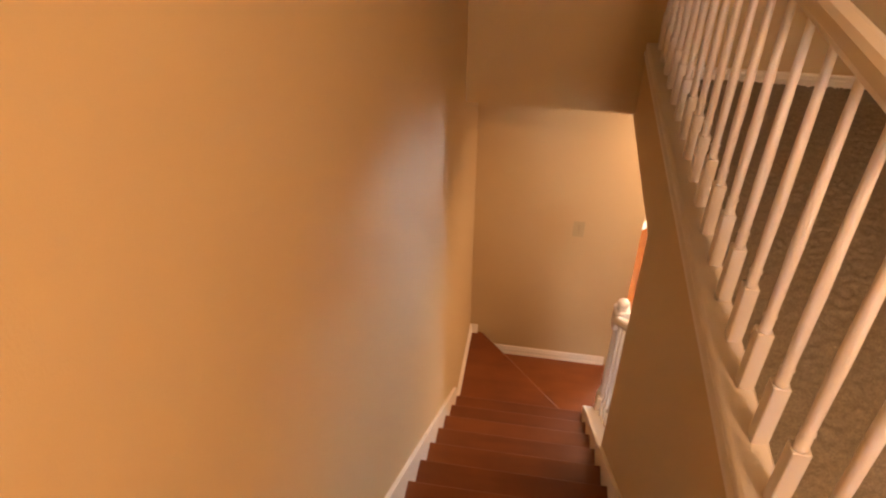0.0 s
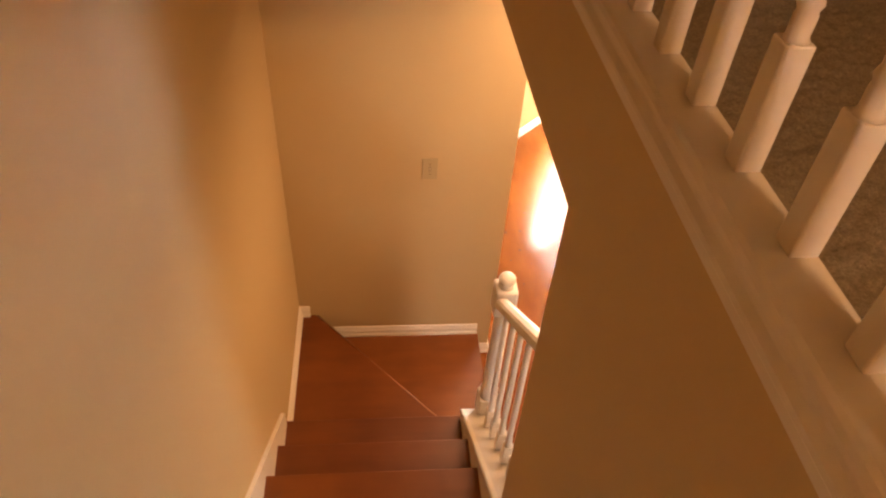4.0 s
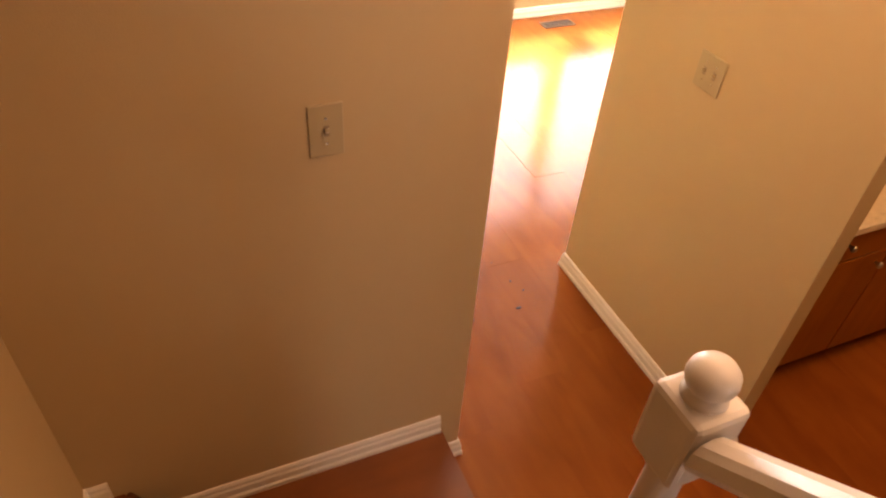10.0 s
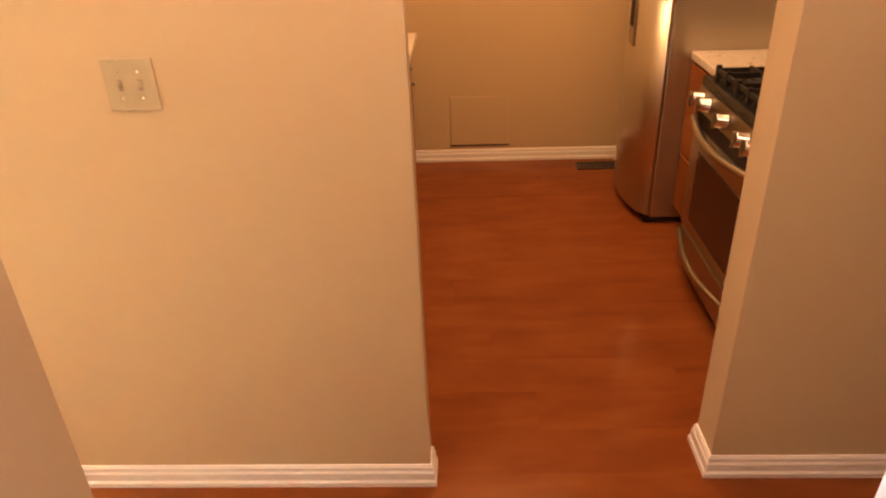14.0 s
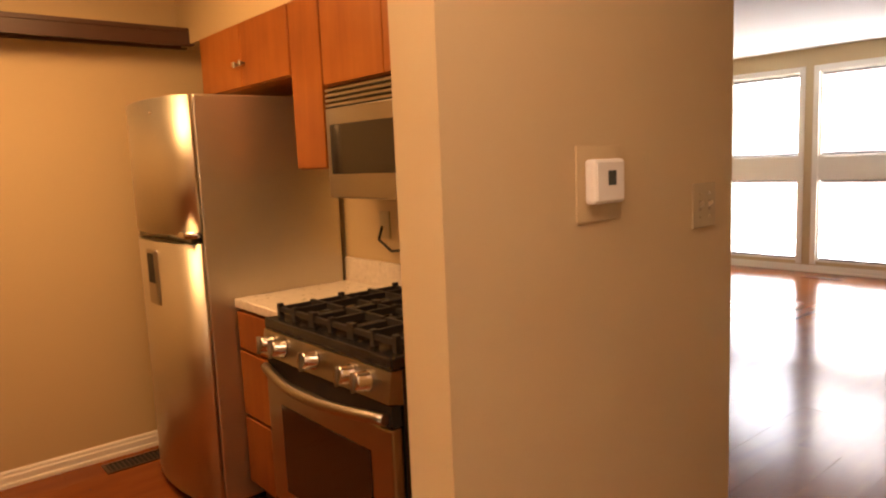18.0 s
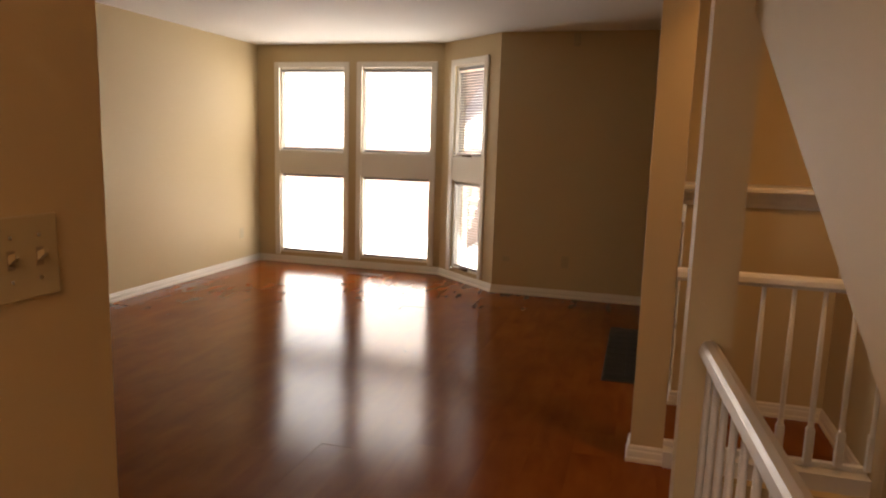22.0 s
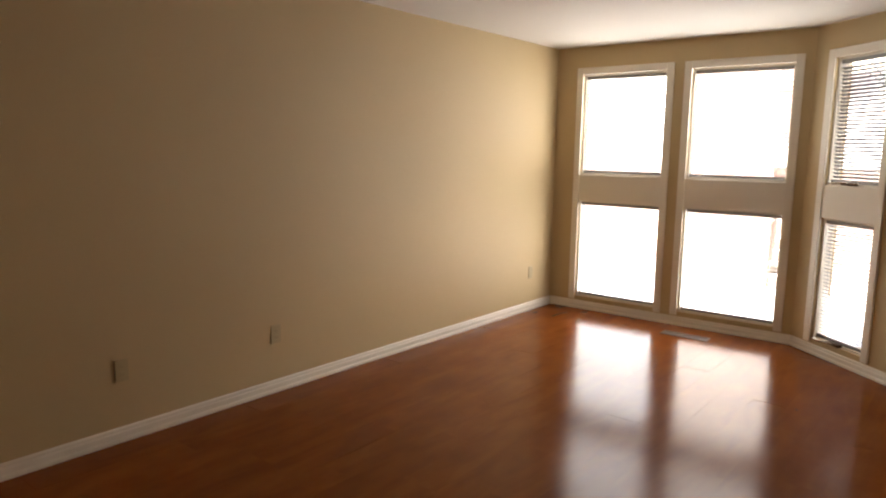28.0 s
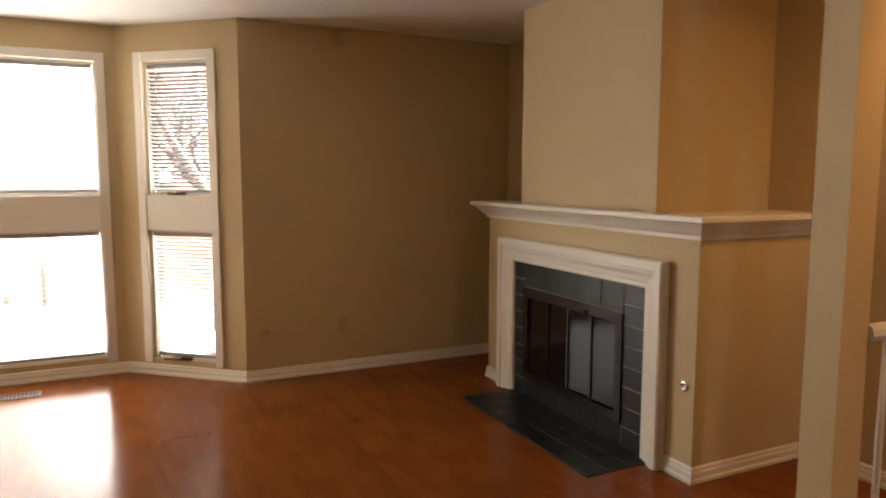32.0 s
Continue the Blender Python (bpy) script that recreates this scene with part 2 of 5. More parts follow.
COUNTER = material("speckled_white_counter", (0.50, 0.44, 0.37), 0.3, spread=0.25, scale=40, fine=260, bump=0.02, tint=(0.66, 0.60, 0.52))
SHELFWOOD = material("dark_walnut_shelf", (0.055, 0.022, 0.012), 0.4, spread=0.3, scale=9, stretch=(8, 1, 8))
PLASTIC = material("ivory_plastic", (0.42, 0.345, 0.20), 0.4, spread=0.03, bump=0.01)
WPLASTIC = material("white_plastic", (0.72, 0.70, 0.66), 0.35, spread=0.03, bump=0.01)
LCD = material("grey_lcd", (0.045, 0.055, 0.05), 0.2, spread=0.1, bump=0.0)
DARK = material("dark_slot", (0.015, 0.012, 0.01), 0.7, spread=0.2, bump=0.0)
SLOT = material("tan_switch_slot", (0.28, 0.22, 0.14), 0.5, spread=0.1, bump=0.0)
SLATE = material("dark_slate_tile", (0.010, 0.012, 0.013), 0.36, spread=0.25, scale=7, fine=60, bump=0.05, per_object=0.3, spec=0.3, tint=(0.017, 0.020, 0.021))
GROUT = material("grey_grout", (0.30, 0.29, 0.27), 0.9, spread=0.2, bump=0.2)
FIREGLASS = material("smoked_fire_glass", (0.008, 0.008, 0.008), 0.05, spread=0.1, bump=0.0, spec=0.35)
VENT = material("bronze_register", (0.10, 0.055, 0.030), 0.4, metal=0.6, spread=0.2)
PANE = glass("window_glass", (1, 1, 1))
# white blinds toned down to grey: backlit shade put into the colour
BLIND = material("white_blind_slat_shaded", (0.30, 0.305, 0.31), 0.45, spread=0.04, bump=0.0)
SNOW = material("snow", (0.86, 0.87, 0.88), 0.8, spread=0.05, scale=0.8, fine=20, bump=0.4)
BRICK = material("red_brick", (0.58, 0.41, 0.35), 0.85, spread=0.2, scale=3, fine=40, bump=0.2, per_object=0.5, tint=(0.66, 0.50, 0.44))
# darker copy of the brick: a facade's shade put into the colour
SHADEBRICK = material("brick_toned_for_shade", (0.27, 0.16, 0.12), 0.88, spread=0.25, scale=3, fine=40, bump=0.2, per_object=0.5, tint=(0.34, 0.21, 0.16))
MORTAR = material("grey_mortar", (0.60, 0.57, 0.52), 0.9, spread=0.1)
BARK = material("grey_brown_bark", (0.10, 0.08, 0.065), 0.9, spread=0.4, scale=12, fine=80, bump=0.6, stretch=(4, 4, 1))
SIDING = material("weathered_timber", (0.26, 0.21, 0.17), 0.7, spread=0.2)
FARGLASS = material("house_window_glass", (0.26, 0.28, 0.30), 0.2, spread=0.2, bump=0.0)

# ---------------------------------------------------------------- mesh helpers


def box(bm, x0, x1, y0, y1, z0, z1, bevel=0.0):
    """Adds a box, its edges bevelled if asked."""
    m = Matrix.Translation(((x0 + x1) / 2, (y0 + y1) / 2, (z0 + z1) / 2)) @ Matrix.Diagonal((abs(x1 - x0), abs(y1 - y0), abs(z1 - z0), 1))
    made = bmesh.ops.create_cube(bm, size=1, matrix=m)["verts"]
    if bevel:
        edges = list({e for v in made for e in v.link_edges})
        bmesh.ops.bevel(bm, geom=edges, offset=bevel, segments=2, profile=0.5, affect='EDGES')
    return bm


def boxed(*size, bevel=0.0):
    return box(bmesh.new(), *size, bevel=bevel)


def prism(points, axis, a, b):
    """A solid: a closed outline in the plane across axis, drawn out from a to b."""
    bm = bmesh.new()

    def at(p, w):
        return {"x": (w, p[0], p[1]), "y": (p[0], w, p[1]), "z": (p[0], p[1], w)}[axis]
    lo = [bm.verts.new(at(p, a)) for p in points]
    hi = [bm.verts.new(at(p, b)) for p in points]
    bm.faces.new(lo), bm.faces.new(hi)
    for i in range(len(points)):
        j = (i + 1) % len(points)
        bm.faces.new((lo[i], lo[j], hi[j], hi[i]))
    bmesh.ops.recalc_face_normals(bm, faces=bm.faces)
    return bm


def along(path, profile, closed=False):
    """Sweeps an outline (across, up) along a level path of (x, y) points, mitred; up is z."""
    bm = bmesh.new()
    n = len(path)
    rings = []
    for i, p in enumerate(path):
        p = Vector(p)
        a = (p - Vector(path[i - 1])).normalized() if i or closed else None
        b = (Vector(path[(i + 1) % n]) - p).normalized() if i < n - 1 or closed else None
        a, b = a or b, b or a
        na, nb = Vector((-a.y, a.x)), Vector((-b.y, b.x))
        mit = (na + nb).normalized()
        mit /= max(0.3, mit.dot(na))
        rings.append([bm.verts.new((p.x + mit.x * u, p.y + mit.y * u, v)) for u, v in profile])
    k = len(profile)
    for i in range(n if closed else n - 1):
        r, s = rings[i], rings[(i + 1) % n]
        for j in range(k):
            bm.faces.new((r[j], r[(j + 1) % k], s[(j + 1) % k], s[j]))
    if not closed:
        bm.faces.new(rings[0]), bm.faces.new(rings[-1])
    bmesh.ops.recalc_face_normals(bm, faces=bm.faces)
    return bm


def lathe(profile, x=0, y=0, z=0, steps=16):
    """A turned solid from (radius, height) pairs."""
    bm = bmesh.new()
    rings = []
    for r, h in profile:
        rings.append([bm.verts.new((x + r * math.cos(2 * math.pi * i / steps), y + r * math.sin(2 * math.pi * i / steps), z + h)) for i in range(steps)])
    for a, b in zip(rings, rings[1:]):
        for i in range(steps):
            bm.faces.new((a[i], a[(i + 1) % steps], b[(i + 1) % steps], b[i]))
    bm.faces.new(rings[0]), bm.faces.new(rings[-1])
    bmesh.ops.recalc_face_normals(bm, faces=bm.faces)
    for f in bm.faces:
        f.smooth = len(f.verts) == 4
    return bm


def tube(points, radius, steps=10, flat=1.0):
    """A round bar through points."""
    bm = bmesh.new()
    rings = []
    for i, p in enumerate(points):
        p = Vector(p)
        a = Vector(points[max(0, i - 1)])
        b = Vector(points[min(len(points) - 1, i + 1)])
        d = (b - a).normalized()
        side = d.cross(Vector((0, 0, 1)))
        side = side.normalized() if side.length > 1e-4 else Vector((1, 0, 0))
        up = side.cross(d)
        r = radius[i] if isinstance(radius, (list, tuple)) else radius
        rings.append([bm.verts.new(p + r * (math.cos(2 * math.pi * k / steps) * side + flat * math.sin(2 * math.pi * k / steps) * up)) for k in range(steps)])
    for a, b in zip(rings, rings[1:]):
        for k in range(steps):
            bm.faces.new((a[k], a[(k + 1) % steps], b[(k + 1) % steps], b[k]))
    bm.faces.new(rings[0]), bm.faces.new(rings[-1])
    bmesh.ops.recalc_face_normals(bm, faces=bm.faces)
    for f in bm.faces:
        f.smooth = len(f.verts) == 4
    return bm


def mesh_of(name, bm, mat):
    me = bpy.data.meshes.new(name)
    bm.to_mesh(me)
    bm.free()
    for mm in (mat if isinstance(mat, (list, tuple)) else (mat,)):
        me.materials.append(mm)
    return me


def part(name, bm, mat, parent, label=""):
    ob = new(name, mesh_of(name, bm, mat))
    ob.parent = parent
    return tagged(ob, label)


def structure(name, bm, mat, label, category="wall"):
    return tagged(new(name, mesh_of(name, bm, mat)), label, category, kind="structure")


def thing(name, place, label, category, group=""):
    ob = new(name)
    ob.location = place
    ob.empty_display_size = 0.1
    return tagged(ob, label, category, group)


def child(name, bm, mat, parent, label=""):
    """A part given in world places, under an Empty that stands elsewhere."""
    ob = part(name, bm, mat, parent, label)
    top = parent
    shift = Vector((0, 0, 0))
    while top is not None:
        shift += top.location
        top = top.parent
    ob.data.transform(Matrix.Translation(-shift))
    return ob

# ---------------------------------------------------------------- walls, floors, ceilings


def holed(length, z0, z1, thick, holes):
    """A wall along +x from 0, its face at y = 0 and its back at y = -thick, with openings (a, b, low, high)."""
    bm = bmesh.new()
    cuts = sorted({0.0, length, *[h[0] for h in holes], *[h[1] for h in holes]})
    for a, b in zip(cuts, cuts[1:]):
        mid = (a + b) / 2
        here = sorted([h for h in holes if h[0] < mid < h[1]], key=lambda h: h[2])
        low = z0
        for h in here:
            if h[2] > low:
                box(bm, a, b, -thick, 0, low, h[2])
            low = h[3]
        if z1 > low:
            box(bm, a, b, -thick, 0, low, z1)
    bmesh.ops.remove_doubles(bm, verts=bm.verts, dist=1e-5)
    return bm


def slab(name, x0, x1, y0, y1, z0, z1, mat, label, category="wall"):
    return structure(name, boxed(x0, x1, y0, y1, z0, z1), mat, label, category)


WALLTXT = "smooth warm beige painted wall"
TOPZ = ZU + 2.44
ZC = ZU + 0.172            # top of the curb along the upper landing

# stairwell
slab("wall_stair_side", -0.12, 0.0, -5.4, 0.14, -2.4, TOPZ, PAINT, "tall smooth warm beige wall beside the stairs")
slab("wall_stair_foot", 0.0, XE, 0.0, 0.14, 0.0, CEIL + 0.05, PAINT, "beige wall at the foot of the stairs, with a free end")
slab("wall_stair_end_hall", XR + 0.001, 2.07, -0.61, -0.49, CEIL + 0.001, TOPZ, PAINT, "beige wall above the hall")
slab("wall_stair_end", 0.0, XR, -0.625, -0.49, CEIL + 0.05, TOPZ, PAINT, "beige wall above the foot of the stairs")
UPM = pose(-0.12, -5.4, 0)
# opening of an unseen window, added to let daylight onto the landing
UW = (1.45, 1.87, ZU + 1.15, ZU + 1.95)
structure("wall_upper_back", holed(2.19, ZU - 0.25, TOPZ, 0.12, [UW]), PAINT, "beige wall behind the top of the stairs").matrix_world = UPM
slab("wall_upper_side", 1.95, 2.07, -5.4, -0.61, ZU - 0.2, TOPZ, PAINT, "beige wall of the carpeted upper landing")
slab("ceiling_upper", -0.12, 2.07, -5.52, -0.49, TOPZ, TOPZ + 0.1, CEILING, "plain white ceiling above the stairwell", "ceiling")
slab("floor_upper", 0.946, 1.95, -5.4, -0.61, ZU - 0.16, ZU - 0.018, CARPET, "brown beige cut-pile carpet on the upper landing", "floor")
slab("floor_upper_top", 0.0, 0.946, -5.4, YN - 12 * T - 0.02, ZU - 0.16, ZU - 0.018, CARPET, "brown beige carpet at the head of the stairs", "floor")

# wall between the stairs and the hall: upper band, and the piece above the sloping under-edge
SL = R / T
CB = 0.605                 # top of the sloping low wall at its foot


def under(y):
    """Height of the sloping under-edge of the stair wall on the hall side."""
    return 0.975 + (YE - y) * 0.49


YE = -1.80                 # hall-side end of the stair wall under the slope


structure("wall_stair_hall", prism([(YV, 0.0), (YV, ZU - 0.02), (-5.0, ZU - 0.02), (-5.0, under(-5.0)), (YE, under(YE)), (YE, 0.0)], "x", XR, XH), PAINT,
          "beige wall beside the stairs with a sloping lower edge")
slab("header_stair_hall", XR, XH, YV, -0.49, CEIL, ZU - 0.02, PAINT, "beige header over the opening beside the stairs")
slab("curb_upper", XR, 0.945, -5.0, -0.61, ZU - 0.02, ZC - 0.029, PAINT, "low beige curb wall along the upper landing", "curb")
# closed stringer below the open railing
structure("wall_stair_low", prism([(YV, 0.0), (YV, CB + (YN - YV) * SL), (YN, CB), (YN, 0.0)], "x", XR, XH), PAINT, "low beige sloping wall under the stair railing")
slab("wall_under_stairs", 0.0, XR, YE, YE + 0.12, -2.4, 0.98, PAINT, "plain wall under the stairs")

# kitchen and hall
slab("wall_switch", XW, XW + 0.07, -0.357, 0.76, 0.0, CEIL, PAINT, "smooth beige wall between hall and kitchen, holding a double switch")
slab("wall_thermostat", XT, XTB, THS, THN, 0.0, CEIL, PAINT, "smooth beige wall stub holding a thermostat")
slab("wall_kitchen_north", XW + 0.07, XK + 0.12, 0.66, 0.76, 0.0, CEIL, PAINT, "beige wall between kitchen and dining room")
slab("wall_kitchen_east", XK, XK + 0.12, KS, 0.66, 0.0, CEIL, PAINT, "warm beige kitchen end wall")
slab("wall_kitchen_south", XTB, XL + 0.12, THS, KS, 0.0, CEIL, PAINT, "beige wall between kitchen and living room")

# living room
BAY_L = math.hypot(XC - XBAY, YR - YWIN)
W1, W2 = (4.493 - XC, 5.286 - XC), (3.483 - XC, 4.279 - XC)
ZB, ZM0, ZM1, ZT = 0.118, 1.046, 1.293, 2.213
slab("wall_living_east", XL, XL + 0.14, -8.87, THS, 0.0, CEIL, PAINT, "long plain beige living room wall")
ww = structure("wall_window", holed(XL - XC, 0, CEIL, 0.14, [(*W1, ZB, ZM0), (*W1, ZM1, ZT), (*W2, ZB, ZM0), (*W2, ZM1, ZT)]), PAINT, "beige window wall with two tall pairs of windows")
WINM = pose(XC, YWIN, 0)
ww.matrix_world = WINM
BAYM = pose(XBAY, YR, 0, 0, 0, -math.degrees(math.atan2(YR - YWIN, XC - XBAY)))
W3 = (0.235, 0.755)
wb = structure("wall_bay", holed(BAY_L, 0, CEIL, 0.14, [(*W3, ZB, ZM0), (*W3, ZM1, ZT)]), PAINT, "angled beige bay wall with two narrow casements")
wb.matrix_world = BAYM
slab("wall_living_return", 0.41, XBAY, YR - 0.14, YR, 0.0, CEIL, PAINT, "plain beige wall between bay and fireplace")
slab("wall_living_west", 0.41, 0.53, YR - 0.14, -5.72, -0.3, CEIL, PAINT, "beige wall behind the fireplace")
slab("wall_alcove", 0.13, 0.25, -5.75, -4.38, -0.3, CEIL, PAINT, "beige alcove wall beside the fireplace")
slab("wall_alcove_end", -0.12, 0.13, -4.59, -4.47, -0.3, CEIL, PAINT, "beige wall beside the lower stairwell")
slab("ceiling_living", -0.12, XH, -8.87, -4.0, CLIV, CEIL + 0.12, CEILING, "plain white ceiling by the fireplace", "ceiling")
slab("ceiling_living_main", XH, XL + 0.12, -8.87, -1.96, CLIV, CEIL + 0.12, CEILING, "plain white living room ceiling", "ceiling")
slab("ceiling_kitchen", XW + 0.02, XK + 0.12, -1.96, 0.76, CEIL, CEIL + 0.12, CEILING, "white kitchen ceiling", "ceiling")
slab("ceiling_hall", XH, XW + 0.02, -1.96, 0.76, CEIL, CEIL + 0.12, CEILING, "white hall ceiling", "ceiling")
slab("ceiling_landing", 0.0, XH, -0.49, 0.0, CEIL + 0.05, CEIL + 0.17, CEILING, "white ceiling over the foot of the stairs", "ceiling")

# dining room, seen along the hall
D1, D2, D3 = (0.12, 0.78), (1.10, 1.88), (0.20, 0.95)
DZ = (0.42, 2.2)
slab("wall_dining_west", 1.01, 1.13, 0.14, 1.83, 0.0, CEIL, PAINT, "beige dining room side wall")
DBM = pose(2.80, DN, 0, 0, 0, 225)
wd = structure("wall_dining_bay", holed(math.hypot(1.67, 1.67), 0, CEIL, 0.14, [(*D1, *DZ)]), PAINT, "angled beige dining bay wall with a bright window")
wd.matrix_world = DBM
DNM = pose(4.73, DN, 0, 0, 0, 180)
wn2 = structure("wall_dining_north", holed(1.93, 0, CEIL, 0.14, [(*D2, *DZ), (*D3, *DZ)]), PAINT, "beige dining wall with two bright windows")
wn2.matrix_world = DNM
slab("wall_dining_east", 4.62, 4.74, 0.76, DN + 0.14, 0.0, CEIL, PAINT, "beige dining room end wall")
slab("ceiling_dining", 1.0, 4.74, 0.76, DN + 0.14, CEIL, CEIL + 0.12, CEILING, "white dining room ceiling", "ceiling")
slab("ceiling_passage", 1.0, XW + 0.10, 0.14, 0.76, CEIL + 0.001, CEIL + 0.12, CEILING, "white passage ceiling", "ceiling")

# subfloors under the boards
for nm, *q in (("subfloor_hall", XH, 4.9, -1.70, DN + 0.14), ("subfloor_stair", XH + 0.1, 4.74, -4.53, -1.70), ("subfloor_foot", 0.0, XH, YN, 0.14), ("subfloor_living", 0.2, XL, -8.8, -4.53), ("subfloor_east", 4.74, XL, -4.39, -2.0)):
    slab(nm, *q, -0.2, -0.012, DARK, "dark subfloor under the floor boards", "floor")
# pit of the lower stairs
slab("floor_well", 0.0, XH + 0.05, -4.445, -3.3, -0.26, -0.226, TREAD, "dark cherry landing of the stairs going down", "floor")
slab("wall_well_end", 0.0, XH, -4.53, -4.445, -2.4, 0.0, PAINT, "beige edge of the floor above the lower stairs")
slab("wall_well_hall", XH, XH + 0.1, -4.53, YE, -2.4, -0.02, PAINT, "beige side of the lower stairwell")
slab("floor_cellar", -0.12, XH + 0.1, -3.4, YE + 0.12, -2.5, -2.4, TREAD, "dark floor at the foot of the lower stairs", "floor")

# ---------------------------------------------------------------- baseboards: moulded, white
BASE = [(0, 0.0), (0.018, 0.0), (0.018, 0.016), (0.013, 0.024), (0.013, 0.050), (0.009, 0.058), (0.009, 0.069), (0.004, 0.078), (0, 0.078)]


def baseboard(name, points, z=0.0):
    """Along a wall, the room to the left of the way walked."""
    ob = structure(name, along(points, BASE), WHITE, "moulded white painted baseboard", "baseboard")
    ob.location.z = z
    return ob


baseboard("baseboard_foot", [(XE, 0.14), (XE, 0.0), (1.058, 0.0)])
baseboard("baseboard_landing", [(1.058, 0.0), (0.135, 0.0)], R)
baseboard("baseboard_corner", [(0.06, 0.0), (0.0, 0.0), (0.0, YN)], 2 * R)
baseboard("baseboard_switch", [(XW + 0.07, -0.02), (XW + 0.07, -0.357), (XW, -0.357), (XW, 0.76), (XW + 0.07, 0.76)])
baseboard("baseboard_thermostat", [(2.6, THS), (XT, THS), (XT, THN), (XTB, THN), (XTB, -1.3)])
baseboard("baseboard_living", [(0.53, -7.276), (0.53, YR), (XBAY, YR), (XC, YWIN), (XL, YWIN), (XL, THS), (2.6, THS)])
baseboard("baseboard_alcove", [(0.25, -4.56), (0.25, -5.354)])
baseboard("baseboard_kitchen", [(XK, -2.0), (XK, 0.66)])
baseboard("baseboard_dining", [(4.62, DN), (2.80, DN), (1.13, 1.83), (1.13, 0.14)])
baseboard("baseboard_upper", [(1.95, -5.4), (1.95, -0.61), (XH, -0.61)], ZU - 0.018)

# cut pile standing on the upper landing's carpet
rng = np.random.default_rng(11)
px, py = 0.0095, 0.0095
nx, ny = int(1.002 / px), int(4.78 / py)
tufts = rng.random((ny, nx))
soft = (tufts + np.roll(tufts, 1, 0) + np.roll(tufts, 1, 1) + np.roll(tufts, (1, 1), (0, 1))) / 4
broad = np.kron(rng.random((ny // 8 + 1, nx // 8 + 1)), np.ones((8, 8)))[:ny, :nx]
for _ in range(6):
    broad = (broad + np.roll(broad, 2, 0) + np.roll(broad, 2, 1) + np.roll(broad, -2, 0) + np.roll(broad, -2, 1)) / 5
rise = ZU - 0.006 + 0.008 * soft + 0.008 * tufts + 0.003 * broad
gx, gy = np.meshgrid(np.arange(nx), np.arange(ny))
co = np.stack([0.947 + (gx + rng.uniform(-0.3, 0.3, gx.shape)) * px, -5.39 + (gy + rng.uniform(-0.3, 0.3, gx.shape)) * py, rise], -1).reshape(-1, 3)
co[:, 0] = np.clip(co[:, 0], 0.947, 1.949)
k = (np.arange(ny - 1)[:, None] * nx + np.arange(nx - 1)[None]).ravel()
me = bpy.data.meshes.new("carpet_pile")
me.from_pydata(co.tolist(), [], np.stack([k, k + 1, k + nx + 1, k + nx], -1).tolist())
me.materials.append(CARPET)
me.polygons.foreach_set("use_smooth", [True] * len(me.polygons))
tagged(new("carpet_pile", me), "brown beige cut pile of the landing carpet", "carpet", kind="stuff")

# ---------------------------------------------------------------- stairs
stairs = thing("staircase", (0.43, YN, 0), "straight cherry wood staircase with two winders at its foot", "staircase")
for k in range(3, 15):
    y1 = YN - (k - 3) * T
    child("tread", boxed(0.0, XR, y1 - T - 0.012, y1 + 0.022, k * R - 0.03, k * R, bevel=0.006), TREAD, stairs)
    child("riser", boxed(0.0, XR, y1 - 0.02, y1, (k - 1) * R - 0.03, k * R - 0.03), TREAD, stairs)
child("riser", boxed(0.0, XR, YN - 12 * T - 0.02, YN - 12 * T, 14 * R - 0.03, ZU - 0.03), TREAD, stairs)
child("top_nosing", boxed(0.0, XR, YN - 12 * T - 0.10, YN - 12 * T + 0.022, ZU - 0.03, ZU, bevel=0.006), TREAD, stairs)
# upper winder, left of the diagonal; lower winder right of it
child("winder", prism([(0, YN - 0.02), (XR - 0.04, YN - 0.02), (XR - 0.04, YN + 0.05), (0.085, 0.0), (0, 0.0)], "z", 2 * R - 0.03, 2 * R), TREAD, stairs)
child("winder_riser", prism([(XR - 0.06, YN + 0.05), (XR - 0.04, YN + 0.03), (0.085, -0.012), (0.055, 0.0)], "z", R - 0.01, 2 * R - 0.03), TREAD, stairs)
child("winder_nosing", tube([(XR - 0.045, YN + 0.056, 2 * R - 0.012), (0.095, -0.004, 2 * R - 0.012)], 0.013, 8), TREAD, stairs)
child("winder", prism([(XR + 0.13, YN + 0.02), (1.065, YN + 0.02), (1.065, 0.0), (0.05, 0.0), (XR - 0.05, YN + 0.02)], "z", R - 0.03, R), TREAD, stairs)
child("riser", boxed(1.03, 1.048, YN + 0.02, 0.0, -0.01, R - 0.03), TREAD, stairs)
# white skirt boards against both walls: one notched sheet each
for nm, xa, xb in (("skirt_board", 0.0, 0.018), ("skirt_board", XR - 0.018, XR)):
    top = [(YN + 0.0, 3 * R + 0.10 if xa == 0.0 else 3 * R + 0.085), (YN - 12 * T, ZU + 0.10 if xa == 0.0 else ZU + 0.085)]
    child(nm, prism([(YN, 2 * R if xa == 0.0 else R), *top, (YN - 12 * T, ZU - 0.42), (YN - 0.1, 2 * R - 0.2)], "x", xa, xb), WHITE, stairs, "white painted skirt board")
# sloping soffit under the flight
child("soffit", prism([(YE, 0.975), (YE - 2.1, 0.975 + 2.1 * 0.49), (YE - 2.1, 1.02 + 2.1 * 0.55), (YE, 1.02)], "x", 0.0, XR), PAINT, stairs, "painted underside of the flight")


